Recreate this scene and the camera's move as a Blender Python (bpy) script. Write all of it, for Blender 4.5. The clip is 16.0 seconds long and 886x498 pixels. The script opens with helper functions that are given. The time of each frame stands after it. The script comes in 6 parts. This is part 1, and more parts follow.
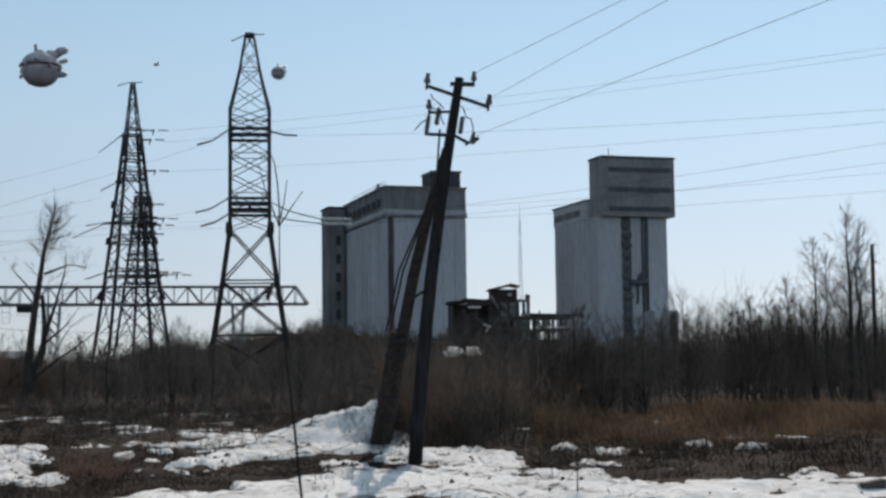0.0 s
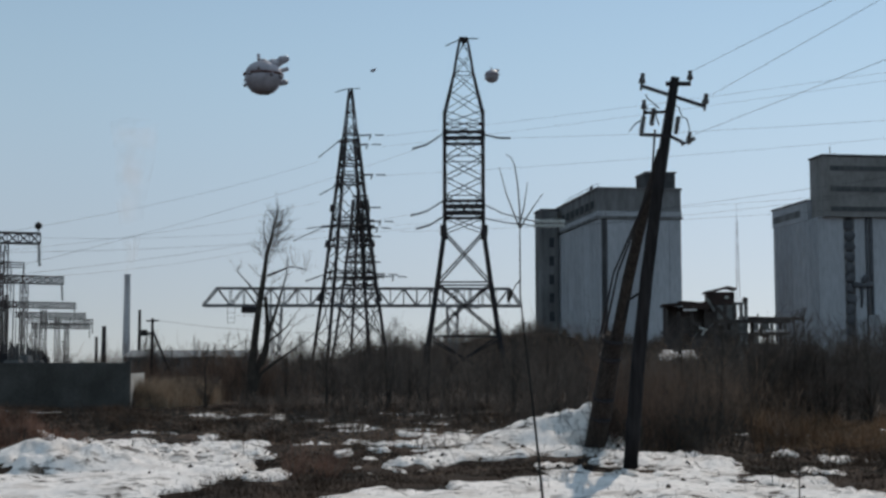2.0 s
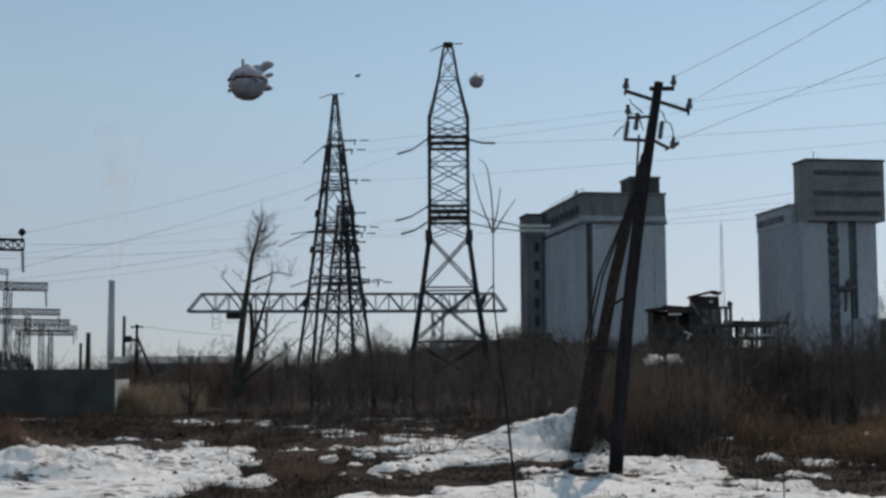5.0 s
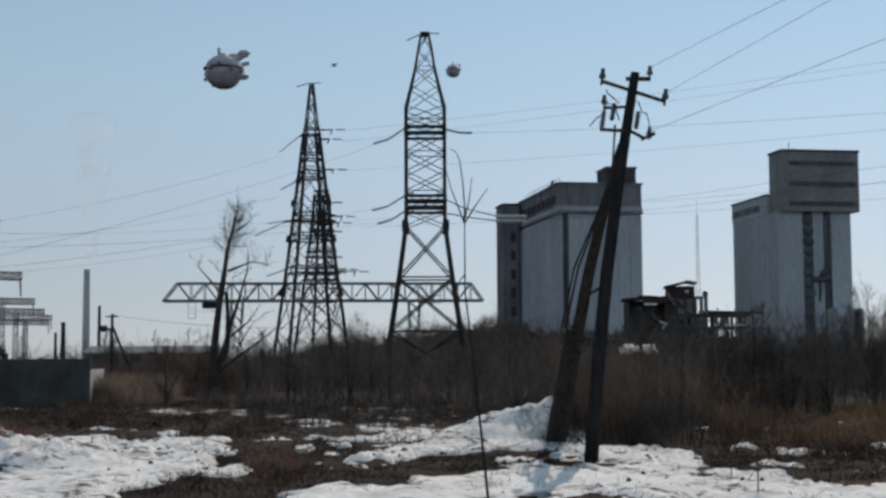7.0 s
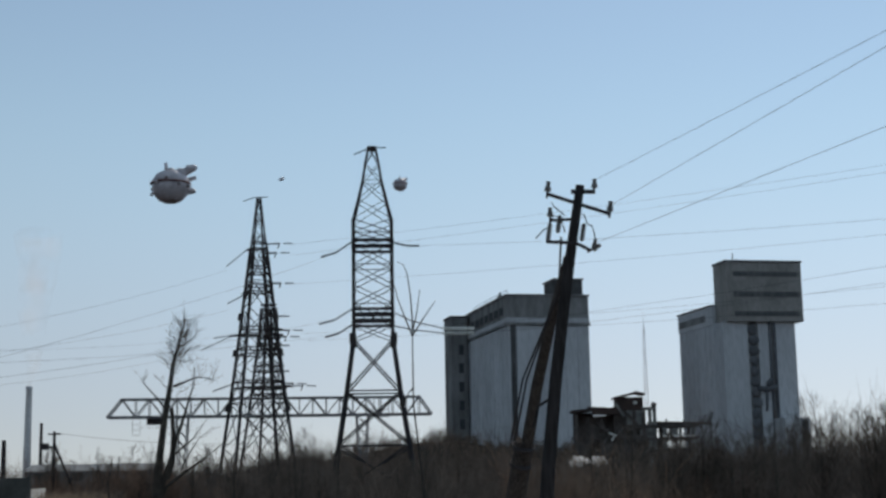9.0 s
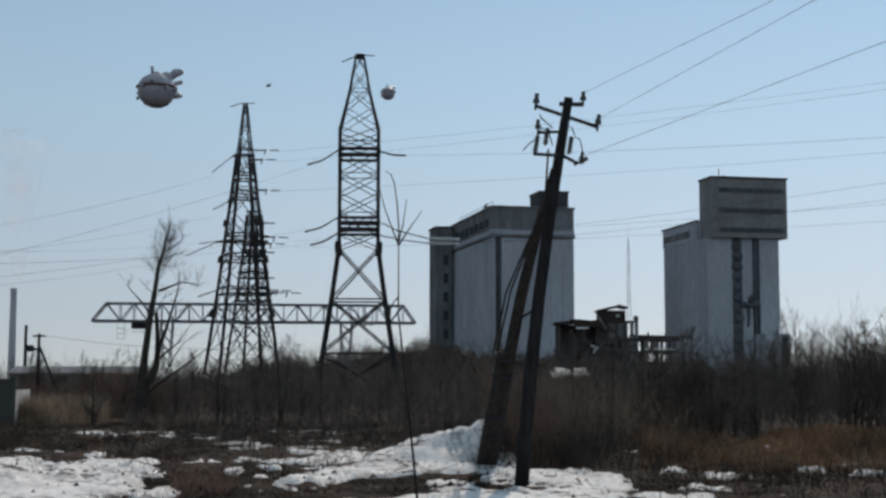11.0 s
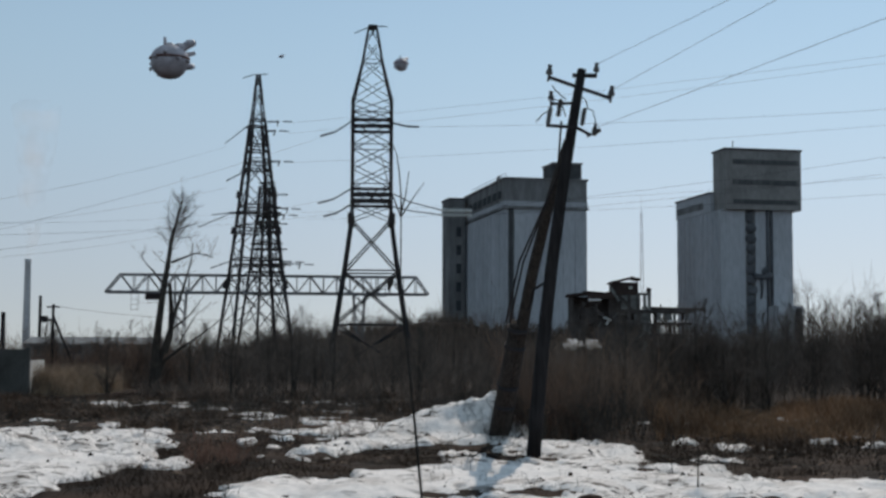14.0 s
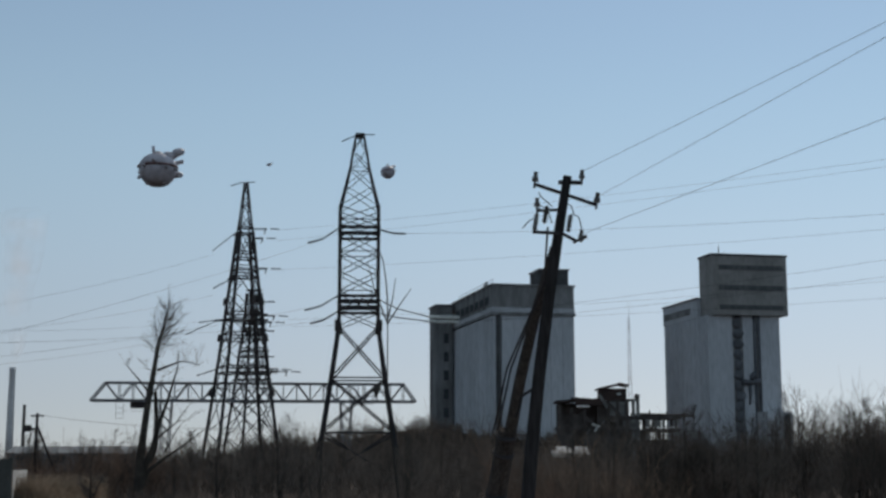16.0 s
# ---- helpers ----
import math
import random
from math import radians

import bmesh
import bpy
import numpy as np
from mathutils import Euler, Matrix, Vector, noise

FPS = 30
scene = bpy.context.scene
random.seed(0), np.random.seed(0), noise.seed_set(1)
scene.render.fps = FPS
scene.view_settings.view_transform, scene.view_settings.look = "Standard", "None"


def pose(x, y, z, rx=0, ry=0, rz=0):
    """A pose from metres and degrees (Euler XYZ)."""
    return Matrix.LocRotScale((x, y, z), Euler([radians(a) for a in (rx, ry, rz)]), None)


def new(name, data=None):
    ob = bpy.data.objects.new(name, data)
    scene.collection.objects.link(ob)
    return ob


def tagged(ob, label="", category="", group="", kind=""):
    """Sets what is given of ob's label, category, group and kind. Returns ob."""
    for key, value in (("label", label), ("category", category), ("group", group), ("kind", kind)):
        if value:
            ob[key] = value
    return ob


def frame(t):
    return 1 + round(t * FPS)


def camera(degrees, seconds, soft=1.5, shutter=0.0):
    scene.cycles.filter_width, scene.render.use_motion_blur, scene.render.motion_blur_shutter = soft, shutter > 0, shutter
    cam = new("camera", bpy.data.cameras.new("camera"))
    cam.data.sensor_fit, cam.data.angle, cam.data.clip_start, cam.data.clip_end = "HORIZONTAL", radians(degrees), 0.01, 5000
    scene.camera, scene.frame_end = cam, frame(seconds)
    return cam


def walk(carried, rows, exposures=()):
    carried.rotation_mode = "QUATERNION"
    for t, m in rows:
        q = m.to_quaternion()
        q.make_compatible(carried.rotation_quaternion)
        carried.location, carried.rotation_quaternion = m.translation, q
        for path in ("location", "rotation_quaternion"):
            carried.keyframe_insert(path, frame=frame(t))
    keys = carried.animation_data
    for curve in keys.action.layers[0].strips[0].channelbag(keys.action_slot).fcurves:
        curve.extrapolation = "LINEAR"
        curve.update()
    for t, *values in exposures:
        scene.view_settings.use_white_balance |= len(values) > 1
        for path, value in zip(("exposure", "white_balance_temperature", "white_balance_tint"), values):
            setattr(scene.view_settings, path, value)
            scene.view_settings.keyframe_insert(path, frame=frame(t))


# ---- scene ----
cam = camera(36.0, 16.0, soft=2.8)
walk(cam, [
    (0.0, pose(0.0030, 0.0000, 2.4000, 94.709, 0.725, 0.046)),
    (0.5, pose(-0.0010, -0.0000, 2.4000, 94.868, 0.772, 1.357)),
    (1.0, pose(-0.0079, -0.0005, 2.4001, 94.938, 0.946, 3.925)),
    (1.5, pose(-0.0109, -0.0011, 2.4001, 94.875, 0.697, 5.644)),
    (2.0, pose(-0.0206, -0.0033, 2.4000, 94.859, 0.082, 8.963)),
    (2.5, pose(-0.0364, -0.0083, 2.3999, 94.847, -0.137, 12.860)),
    (3.0, pose(-0.0429, -0.0110, 2.3998, 94.702, -0.257, 14.414)),
    (3.5, pose(-0.0396, -0.0096, 2.4002, 94.858, 0.232, 13.571)),
    (4.0, pose(-0.0230, -0.0043, 2.4000, 95.084, 0.042, 10.553)),
    (4.2, pose(-0.0190, -0.0035, 2.4000, 95.120, 0.100, 9.480)),
    (6.3, pose(-0.0069, -0.0010, 2.4000, 94.850, 0.380, 7.920)),
    (6.5, pose(-0.0069, -0.0010, 2.4000, 94.549, 0.400, 7.851)),
    (7.0, pose(-0.0059, -0.0008, 2.4000, 94.636, 0.296, 7.367)),
    (7.5, pose(0.0045, 0.0004, 2.4000, 94.518, 0.273, 4.820)),
    (8.0, pose(0.0099, 0.0003, 2.3999, 94.466, 0.395, 1.902)),
    (8.5, pose(0.0025, 0.0001, 2.4000, 95.635, 1.002, 2.513)),
    (9.0, pose(-0.0059, -0.0005, 2.4001, 99.346, 0.991, 5.240)),
    (9.5, pose(-0.0153, -0.0021, 2.4002, 95.489, 0.710, 7.884)),
    (9.7, pose(-0.0090, -0.0010, 2.4000, 96.230, 0.600, 5.240)),
    (12.0, pose(-0.0050, -0.0004, 2.4000, 94.687, -0.163, 4.510)),
    (12.5, pose(-0.0025, -0.0002, 2.4000, 94.365, -0.155, 4.761)),
    (13.0, pose(-0.0010, -0.0001, 2.4000, 94.275, -0.060, 4.635)),
    (13.5, pose(0.0010, 0.0001, 2.4000, 93.800, 0.031, 4.915)),
    (14.0, pose(0.0025, 0.0002, 2.4000, 94.379, -0.192, 5.039)),
    (14.5, pose(0.0010, 0.0001, 2.4000, 99.310, -0.018, 4.722)),
    (15.0, pose(0.0000, 0.0000, 2.4000, 100.634, 0.187, 5.108)),
    (15.5, pose(0.0020, 0.0002, 2.4000, 100.151, 0.075, 4.679)),
    (16.0, pose(0.0030, 0.0002, 2.4000, 98.853, 0.085, 4.529)),
], exposures=((0.0, 0.02), (0.5, -0.09), (1.0, -0.13), (2.0, -0.19), (3.0, -0.26), (4.0, -0.26), (6.5, -0.17), (8.0, -0.19), (9.0, -0.1), (9.5, -0.17), (12.0, -0.18), (12.5, -0.18), (14.0, -0.17), (15.0, -0.18), (15.5, -0.24), (16.0, -0.28)))

# ---- light ----
SUN_EL, SUN_AZ = 38.0, 9.2
world = bpy.data.worlds.new("world")
scene.world = world
world.use_nodes = True
wn, wl = world.node_tree.nodes, world.node_tree.links
sky = wn.new("ShaderNodeTexSky")
sky.sky_type = "NISHITA"
sky.sun_disc = False
sky.sun_elevation = radians(SUN_EL)
sky.sun_rotation = radians(SUN_AZ)
sky.air_density, sky.dust_density, sky.ozone_density = 0.75, 0.05, 3.0
haze = wn.new("ShaderNodeMix")                    # thin spring haze over the whole sky
haze.data_type = "RGBA"
where = wn.new("ShaderNodeTexCoord")
height = wn.new("ShaderNodeSeparateXYZ")
thick = wn.new("ShaderNodeMapRange")              # the haze is thickest low down
thick.interpolation_type = "SMOOTHSTEP"
thick.inputs["From Min"].default_value, thick.inputs["From Max"].default_value = 0.0, 0.4
thick.inputs["To Min"].default_value, thick.inputs["To Max"].default_value = 0.82, 0.32
wl.new(where.outputs["Generated"], height.inputs[0])
wl.new(height.outputs["Z"], thick.inputs["Value"])
wl.new(thick.outputs[0], haze.inputs["Factor"])
low_high = wn.new("ShaderNodeMapRange")           # greyer low down, bluer higher up
low_high.interpolation_type = "SMOOTHSTEP"
low_high.inputs["From Min"].default_value, low_high.inputs["From Max"].default_value = 0.03, 0.28
to_sun = wn.new("ShaderNodeMapRange")             # the haze is brighter towards the sun
to_sun.interpolation_type = "SMOOTHSTEP"
to_sun.inputs["From Min"].default_value, to_sun.inputs["From Max"].default_value = -0.42, 0.12
hue = wn.new("ShaderNodeMix")
hue.data_type = "RGBA"
side = wn.new("ShaderNodeMix")
side.data_type = "RGBA"
wl.new(height.outputs["Z"], low_high.inputs["Value"])
wl.new(height.outputs["X"], to_sun.inputs["Value"])
wl.new(to_sun.outputs[0], side.inputs["Factor"])
side.inputs["A"].default_value = (4.5, 4.82, 5.3, 1)
side.inputs["B"].default_value = (5.35, 5.65, 6.15, 1)
wl.new(low_high.outputs[0], hue.inputs["Factor"])
wl.new(side.outputs["Result"], hue.inputs["A"])
hue.inputs["B"].default_value = (5.1, 6.72, 6.72, 1)
wl.new(hue.outputs["Result"], haze.inputs["B"])
wl.new(sky.outputs[0], haze.inputs["A"])
wl.new(haze.outputs["Result"], wn["Background"].inputs[0])
glow = wn.new("ShaderNodeMapRange")               # the whole sky is a little brighter towards the sun's side
glow.inputs["From Min"].default_value, glow.inputs["From Max"].default_value = -0.42, 0.28
glow.inputs["To Min"].default_value, glow.inputs["To Max"].default_value = 0.105, 0.124
wl.new(height.outputs["X"], glow.inputs["Value"])
wl.new(glow.outputs[0], wn["Background"].inputs[1])
sun = new("sun", bpy.data.lights.new("sun", "SUN"))
sun.data.energy, sun.data.angle, sun.data.color = 2.6, radians(0.5), (1.0, 0.88, 0.75)
sun.matrix_world = pose(0, 0, 60, SUN_EL - 90, 0, -SUN_AZ)


# ---- helpers of this scene ----
rng = np.random.default_rng(7)


def fbm(x, y, scale, octaves=3, seed=0):
    """Smooth value noise in the plan, about -1 to 1."""
    out, amp, tot = np.zeros_like(x, dtype=float), 1.0, 0.0
    for o in range(octaves):
        u, v = x / scale + 17.3 * o + seed * 3.7, y / scale - 9.1 * o + seed * 5.3
        iu, iv = np.floor(u), np.floor(v)
        fu, fv = u - iu, v - iv
        fu, fv = fu * fu * (3 - 2 * fu), fv * fv * (3 - 2 * fv)

        def h(a, b):
            q = np.sin(a * 127.1 + b * 311.7 + seed * 74.7 + o * 19.19) * 43758.5453
            return (q - np.floor(q)) * 2 - 1
        out += amp * ((h(iu, iv) * (1 - fu) + h(iu + 1, iv) * fu) * (1 - fv) + (h(iu, iv + 1) * (1 - fu) + h(iu + 1, iv + 1) * fu) * fv)
        tot += amp
        amp, scale = amp * 0.5, scale * 0.47
    return out / tot * 1.5


def smooth(a, b, v):
    t = np.clip((v - a) / (b - a), 0, 1)
    return t * t * (3 - 2 * t)


def material(name, colour, rough=0.8, metal=0.0, other=None, scale=3.0, fine=40.0, bump=0.2, spread=0.5, per_object=0.0, stretch=(1, 1, 1), contrast=(0.35, 0.65)):
    """A surface of two colours mixed by noise at two scales, with grain and relief."""
    m = bpy.data.materials.new(name)
    m.use_nodes = True
    n, l = m.node_tree.nodes, m.node_tree.links
    b = n["Principled BSDF"]
    b.inputs["Specular IOR Level"].default_value = 0.08 if rough > 0.78 else 0.4
    b.inputs["Roughness"].default_value, b.inputs["Metallic"].default_value = rough, metal
    co = n.new("ShaderNodeTexCoord")
    mp = n.new("ShaderNodeMapping")
    mp.inputs["Scale"].default_value = stretch
    l.new(co.outputs["Object"], mp.inputs["Vector"])
    big, small = n.new("ShaderNodeTexNoise"), n.new("ShaderNodeTexNoise")
    big.inputs["Scale"].default_value, small.inputs["Scale"].default_value = scale, fine
    big.inputs["Detail"].default_value, small.inputs["Detail"].default_value = 6, 4
    l.new(mp.outputs[0], big.inputs["Vector"])
    l.new(mp.outputs[0], small.inputs["Vector"])
    ramp = n.new("ShaderNodeValToRGB")
    other = other or tuple(c * (1 - spread) for c in colour)
    ramp.color_ramp.elements[0].position, ramp.color_ramp.elements[1].position = contrast
    ramp.color_ramp.elements[0].color, ramp.color_ramp.elements[1].color = (*other, 1), (*colour, 1)
    l.new(big.outputs["Fac"], ramp.inputs[0])
    mix = n.new("ShaderNodeMix")
    mix.data_type, mix.blend_type = "RGBA", "MULTIPLY"
    mix.inputs["Factor"].default_value = 0.35
    grey = n.new("ShaderNodeValToRGB")
    grey.color_ramp.elements[0].position, grey.color_ramp.elements[1].position = 0.3, 0.6
    grey.color_ramp.elements[0].color = (0.45, 0.45, 0.45, 1)
    l.new(small.outputs["Fac"], grey.inputs[0])
    l.new(ramp.outputs[0], mix.inputs["A"])
    l.new(grey.outputs[0], mix.inputs["B"])
    out = mix.outputs["Result"]
    if per_object:
        info = n.new("ShaderNodeObjectInfo")
        geo = n.new("ShaderNodeNewGeometry")
        add = n.new("ShaderNodeMath")
        add.operation = "ADD"
        l.new(info.outputs["Random"], add.inputs[0])
        l.new(geo.outputs["Random Per Island"], add.inputs[1])
        hsv = n.new("ShaderNodeHueSaturation")
        rng_ = n.new("ShaderNodeMapRange")
        rng_.inputs["From Max"].default_value = 2.0
        rng_.inputs["To Min"].default_value, rng_.inputs["To Max"].default_value = 1 - per_object, 1 + per_object
        l.new(add.outputs[0], rng_.inputs["Value"])
        l.new(rng_.outputs[0], hsv.inputs["Value"])
        l.new(out, hsv.inputs["Color"])
        out = hsv.outputs[0]
    l.new(out, b.inputs["Base Color"])
    if bump:
        bp = n.new("ShaderNodeBump")
        bp.inputs["Strength"].default_value, bp.inputs["Distance"].default_value = bump, 0.05
        l.new(small.outputs["Fac"], bp.inputs["Height"])
        l.new(bp.outputs[0], b.inputs["Normal"])
    return m


def speckled(m, dirt):
    """Adds dark melted-out debris in drifts to a surface."""
    n, l = m.node_tree.nodes, m.node_tree.links
    b = n["Principled BSDF"]
    old = b.inputs["Base Color"].links[0].from_socket
    co = n.new("ShaderNodeTexCoord")
    grains, drifts = n.new("ShaderNodeTexNoise"), n.new("ShaderNodeTexNoise")
    grains.inputs["Scale"].default_value, grains.inputs["Detail"].default_value, grains.inputs["Roughness"].default_value = 4.5, 7, 0.7
    drifts.inputs["Scale"].default_value, drifts.inputs["Detail"].default_value = 0.32, 4
    mp = n.new("ShaderNodeMapping")
    mp.inputs["Scale"].default_value = (0.45, 0.75, 1)
    l.new(co.outputs["Object"], mp.inputs["Vector"])
    l.new(co.outputs["Object"], drifts.inputs["Vector"])
    l.new(mp.outputs[0], grains.inputs["Vector"])
    some, where_ = n.new("ShaderNodeMapRange"), n.new("ShaderNodeMapRange")
    some.inputs["From Min"].default_value, some.inputs["From Max"].default_value = 0.52, 0.585
    where_.inputs["From Min"].default_value, where_.inputs["From Max"].default_value = 0.4, 0.55
    l.new(grains.outputs["Fac"], some.inputs["Value"])
    l.new(drifts.outputs["Fac"], where_.inputs["Value"])
    both = n.new("ShaderNodeMath")
    both.operation = "MULTIPLY"
    l.new(some.outputs[0], both.inputs[0])
    l.new(where_.outputs[0], both.inputs[1])
    mix = n.new("ShaderNodeMix")
    mix.data_type = "RGBA"
    l.new(both.outputs[0], mix.inputs["Factor"])
    l.new(old, mix.inputs["A"])
    mix.inputs["B"].default_value = (*dirt, 1)
    l.new(mix.outputs["Result"], b.inputs["Base Color"])
    return m


STEEL = material("weathered_steel", (0.036, 0.036, 0.041), 0.8, 0.0, (0.055, 0.046, 0.045), 0.8, 12, 0.1)
GALV = material("galvanised_steel", (0.16, 0.165, 0.17), 0.7, 0.2, (0.1, 0.1, 0.1), 0.8, 12, 0.1)
CRANE = material("crane_paint", (0.16, 0.17, 0.19), 0.6, 0.0, (0.11, 0.1, 0.1), 0.5, 8, 0.1)
WIRE = material("wire", (0.12, 0.12, 0.125), 0.6, 0.3, None, 2, 20, 0)
GLASS_INS = material("insulator_glass", (0.3, 0.33, 0.33), 0.3, 0.0, (0.16, 0.18, 0.18), 3, 20, 0)
PORCELAIN = material("insulator_porcelain", (0.05, 0.042, 0.04), 0.35, 0.0, (0.09, 0.085, 0.082), 6, 30, 0)
POLE_WOOD = material("tarred_wood", (0.043, 0.04, 0.042), 0.85, 0.0, (0.022, 0.02, 0.021), 3, 30, 0.6, stretch=(6, 6, 0.5))
STRUT_WOOD = material("grey_wood", (0.08, 0.067, 0.06), 0.9, 0.0, (0.04, 0.034, 0.032), 3, 30, 0.6, stretch=(6, 6, 0.5))
CONCRETE = material("concrete_panel", (0.3, 0.3, 0.295), 0.9, 0.0, (0.2, 0.2, 0.2), 0.25, 4, 0.3, per_object=0.06)
ELEV_WALL = material("silo_whitewash", (0.48, 0.495, 0.525), 0.9, 0.0, (0.39, 0.4, 0.425), 0.12, 1.5, 0.15, stretch=(1, 1, 0.25), per_object=0.07)
ELEV_GREY = material("silo_grey_render", (0.25, 0.25, 0.255), 0.9, 0.0, (0.14, 0.138, 0.138), 0.3, 1.5, 0.15, per_object=0.05, stretch=(1, 1, 0.3))
# dark render; also carries the shade of the corner slot and recess
ELEV_DARK = material("dark_and_shade_render", (0.1, 0.1, 0.105), 0.9, 0.0, (0.06, 0.06, 0.062), 0.3, 2, 0.15)
ELEV_SOOT = material("sooty_concrete", (0.15, 0.155, 0.17), 0.9, 0.0, (0.09, 0.092, 0.1), 0.4, 2, 0.15)
HEAD_GREY = material("headhouse_render", (0.31, 0.3, 0.293), 0.9, 0.0, (0.23, 0.222, 0.216), 0.25, 1.5, 0.15, stretch=(1, 1, 0.4))
PALE_RUIN = material("pale_broken_concrete", (0.25, 0.25, 0.24), 0.95, 0.0, (0.12, 0.115, 0.11), 0.5, 3, 0.4, per_object=0.15)
RIBBON = material("sooty_ribbon_glass", (0.085, 0.088, 0.092), 0.75, 0.0, (0.13, 0.13, 0.132), 0.5, 4, 0)
GLASS = material("dusty_window", (0.05, 0.055, 0.06), 0.79, 0.0, (0.08, 0.085, 0.09), 1, 5, 0)
FENCE = material("fence_concrete", (0.098, 0.097, 0.092), 0.95, 0.0, (0.063, 0.062, 0.058), 0.5, 8, 0.4, per_object=0.05)
RUIN = material("ruined_concrete", (0.125, 0.108, 0.102), 0.95, 0.0, (0.065, 0.054, 0.05), 0.4, 3, 0.4, per_object=0.15)
RUST = material("rusty_sheet", (0.075, 0.05, 0.045), 0.85, 0.0, (0.05, 0.038, 0.035), 0.5, 6, 0.2)
ROOF = material("roof_sheet", (0.2, 0.21, 0.22), 0.8, 0.0, (0.2, 0.21, 0.22), 0.2, 3, 0.1)
SNOW = speckled(material("old_snow", (0.9, 0.85, 0.82), 0.8, 0.0, (0.7, 0.64, 0.6), 0.8, 7, 0.55, contrast=(0.34, 0.5)), (0.07, 0.055, 0.045))
EARTH = material("wet_earth", (0.06, 0.038, 0.028), 0.95, 0.0, (0.015, 0.012, 0.01), 0.55, 6, 1.0)
BARK = material("bark", (0.085, 0.072, 0.062), 0.9, 0.0, (0.045, 0.04, 0.036), 2, 20, 0.4, per_object=0.2)
DARKTWIG = material("dark_twigs", (0.15, 0.118, 0.1), 0.9, 0.0, (0.08, 0.064, 0.055), 0.6, 5, 0, per_object=0.25)
GREYBRUSH = material("grey_brush", (0.23, 0.17, 0.135), 0.9, 0.0, (0.1, 0.08, 0.068), 0.25, 3, 0, per_object=0.45, contrast=(0.38, 0.62))
TWIG = material("twigs", (0.17, 0.14, 0.12), 0.9, 0.0, (0.1, 0.085, 0.075), 0.4, 5, 0, per_object=0.35)
BRUSH = material("brush_twigs", (0.29, 0.182, 0.128), 0.9, 0.0, (0.065, 0.045, 0.038), 0.4, 3, 0, per_object=0.4, contrast=(0.4, 0.62))
REED = material("dry_reed", (0.42, 0.25, 0.145), 0.85, 0.0, (0.12, 0.078, 0.052), 0.3, 4, 0, per_object=0.4)
MUDGRASS = material("trampled_grass", (0.07, 0.047, 0.034), 0.9, 0.0, (0.024, 0.018, 0.015), 0.35, 2, 0, per_object=0.4)
DEADGRASS = material("dead_grass", (0.165, 0.103, 0.071), 0.9, 0.0, (0.034, 0.025, 0.02), 0.35, 2, 0, per_object=0.4)
# pale concrete, lightened further to put distance haze into the colour
BRICK = material("hazed_chimney_concrete", (0.72, 0.71, 0.72), 0.9, 0.0, (0.62, 0.6, 0.6), 0.1, 2, 0.1)
SAUCER = material("brushed_silver_hull", (0.56, 0.52, 0.56), 0.5, 0.1, (0.38, 0.35, 0.38), 0.8, 6, 0.1)
SAUCER_RED = material("dull_red_ring", (0.28, 0.14, 0.13), 0.5, 0.2, None, 1, 6, 0)
# pale scraps and hatch; on the fence end the paleness stands for sunlight
PALE_SUNLIT = material("pale_and_sunlit_concrete", (0.62, 0.61, 0.58), 0.9, 0.0, (0.45, 0.44, 0.42), 0.6, 8, 0.3)
MAST = material("pale_mast_paint", (0.55, 0.55, 0.56), 0.6, 0.0, (0.45, 0.36, 0.34), 0.1, 3, 0)
PALE_INS = material("pale_insulator_glass", (0.75, 0.77, 0.74), 0.2, 0.0, (0.6, 0.62, 0.6), 3, 20, 0)
THICKET = material("thicket_twigs", (0.34, 0.225, 0.16), 0.9, 0.0, (0.12, 0.092, 0.072), 0.5, 4, 0, per_object=0.4)
EVERGREEN = material("evergreen_shrub", (0.035, 0.048, 0.034), 0.9, 0.0, (0.05, 0.045, 0.035), 0.5, 5, 0, per_object=0.3)
RUSSET = material("russet_stems", (0.34, 0.19, 0.135), 0.9, 0.0, (0.1, 0.062, 0.05), 0.6, 5, 0, per_object=0.4)
PALEGRASS = material("pale_dead_grass", (0.56, 0.42, 0.3), 0.9, 0.0, (0.14, 0.1, 0.07), 0.4, 4, 0, per_object=0.35)
BALL = material("marker_black", (0.03, 0.03, 0.032), 0.6, 0, None, 2, 10, 0)


SMOKE = bpy.data.materials.new("thin_smoke")
SMOKE.use_nodes = True
sn, sl = SMOKE.node_tree.nodes, SMOKE.node_tree.links
clear, veil, puffs = sn.new("ShaderNodeBsdfTransparent"), sn.new("ShaderNodeMixShader"), sn.new("ShaderNodeTexNoise")
puffs.inputs["Scale"].default_value, puffs.inputs["Detail"].default_value = 0.12, 4
thin_ = sn.new("ShaderNodeMapRange")
thin_.inputs["From Min"].default_value, thin_.inputs["From Max"].default_value = 0.44, 0.78
thin_.inputs["To Min"].default_value, thin_.inputs["To Max"].default_value = 0.0, 0.1
where_s = sn.new("ShaderNodeTexCoord")
sl.new(where_s.outputs["Object"], puffs.inputs["Vector"])
sl.new(puffs.outputs["Fac"], thin_.inputs["Value"])
sl.new(thin_.outputs[0], veil.inputs[0])
sl.new(clear.outputs[0], veil.inputs[1])
haze_lit = sn.new("ShaderNodeBsdfTranslucent")
haze_lit.inputs["Color"].default_value = (0.9, 0.68, 0.56, 1)
sn.remove(sn["Principled BSDF"])
sl.new(haze_lit.outputs[0], veil.inputs[2])
sl.new(veil.outputs[0], sn["Material Output"].inputs[0])


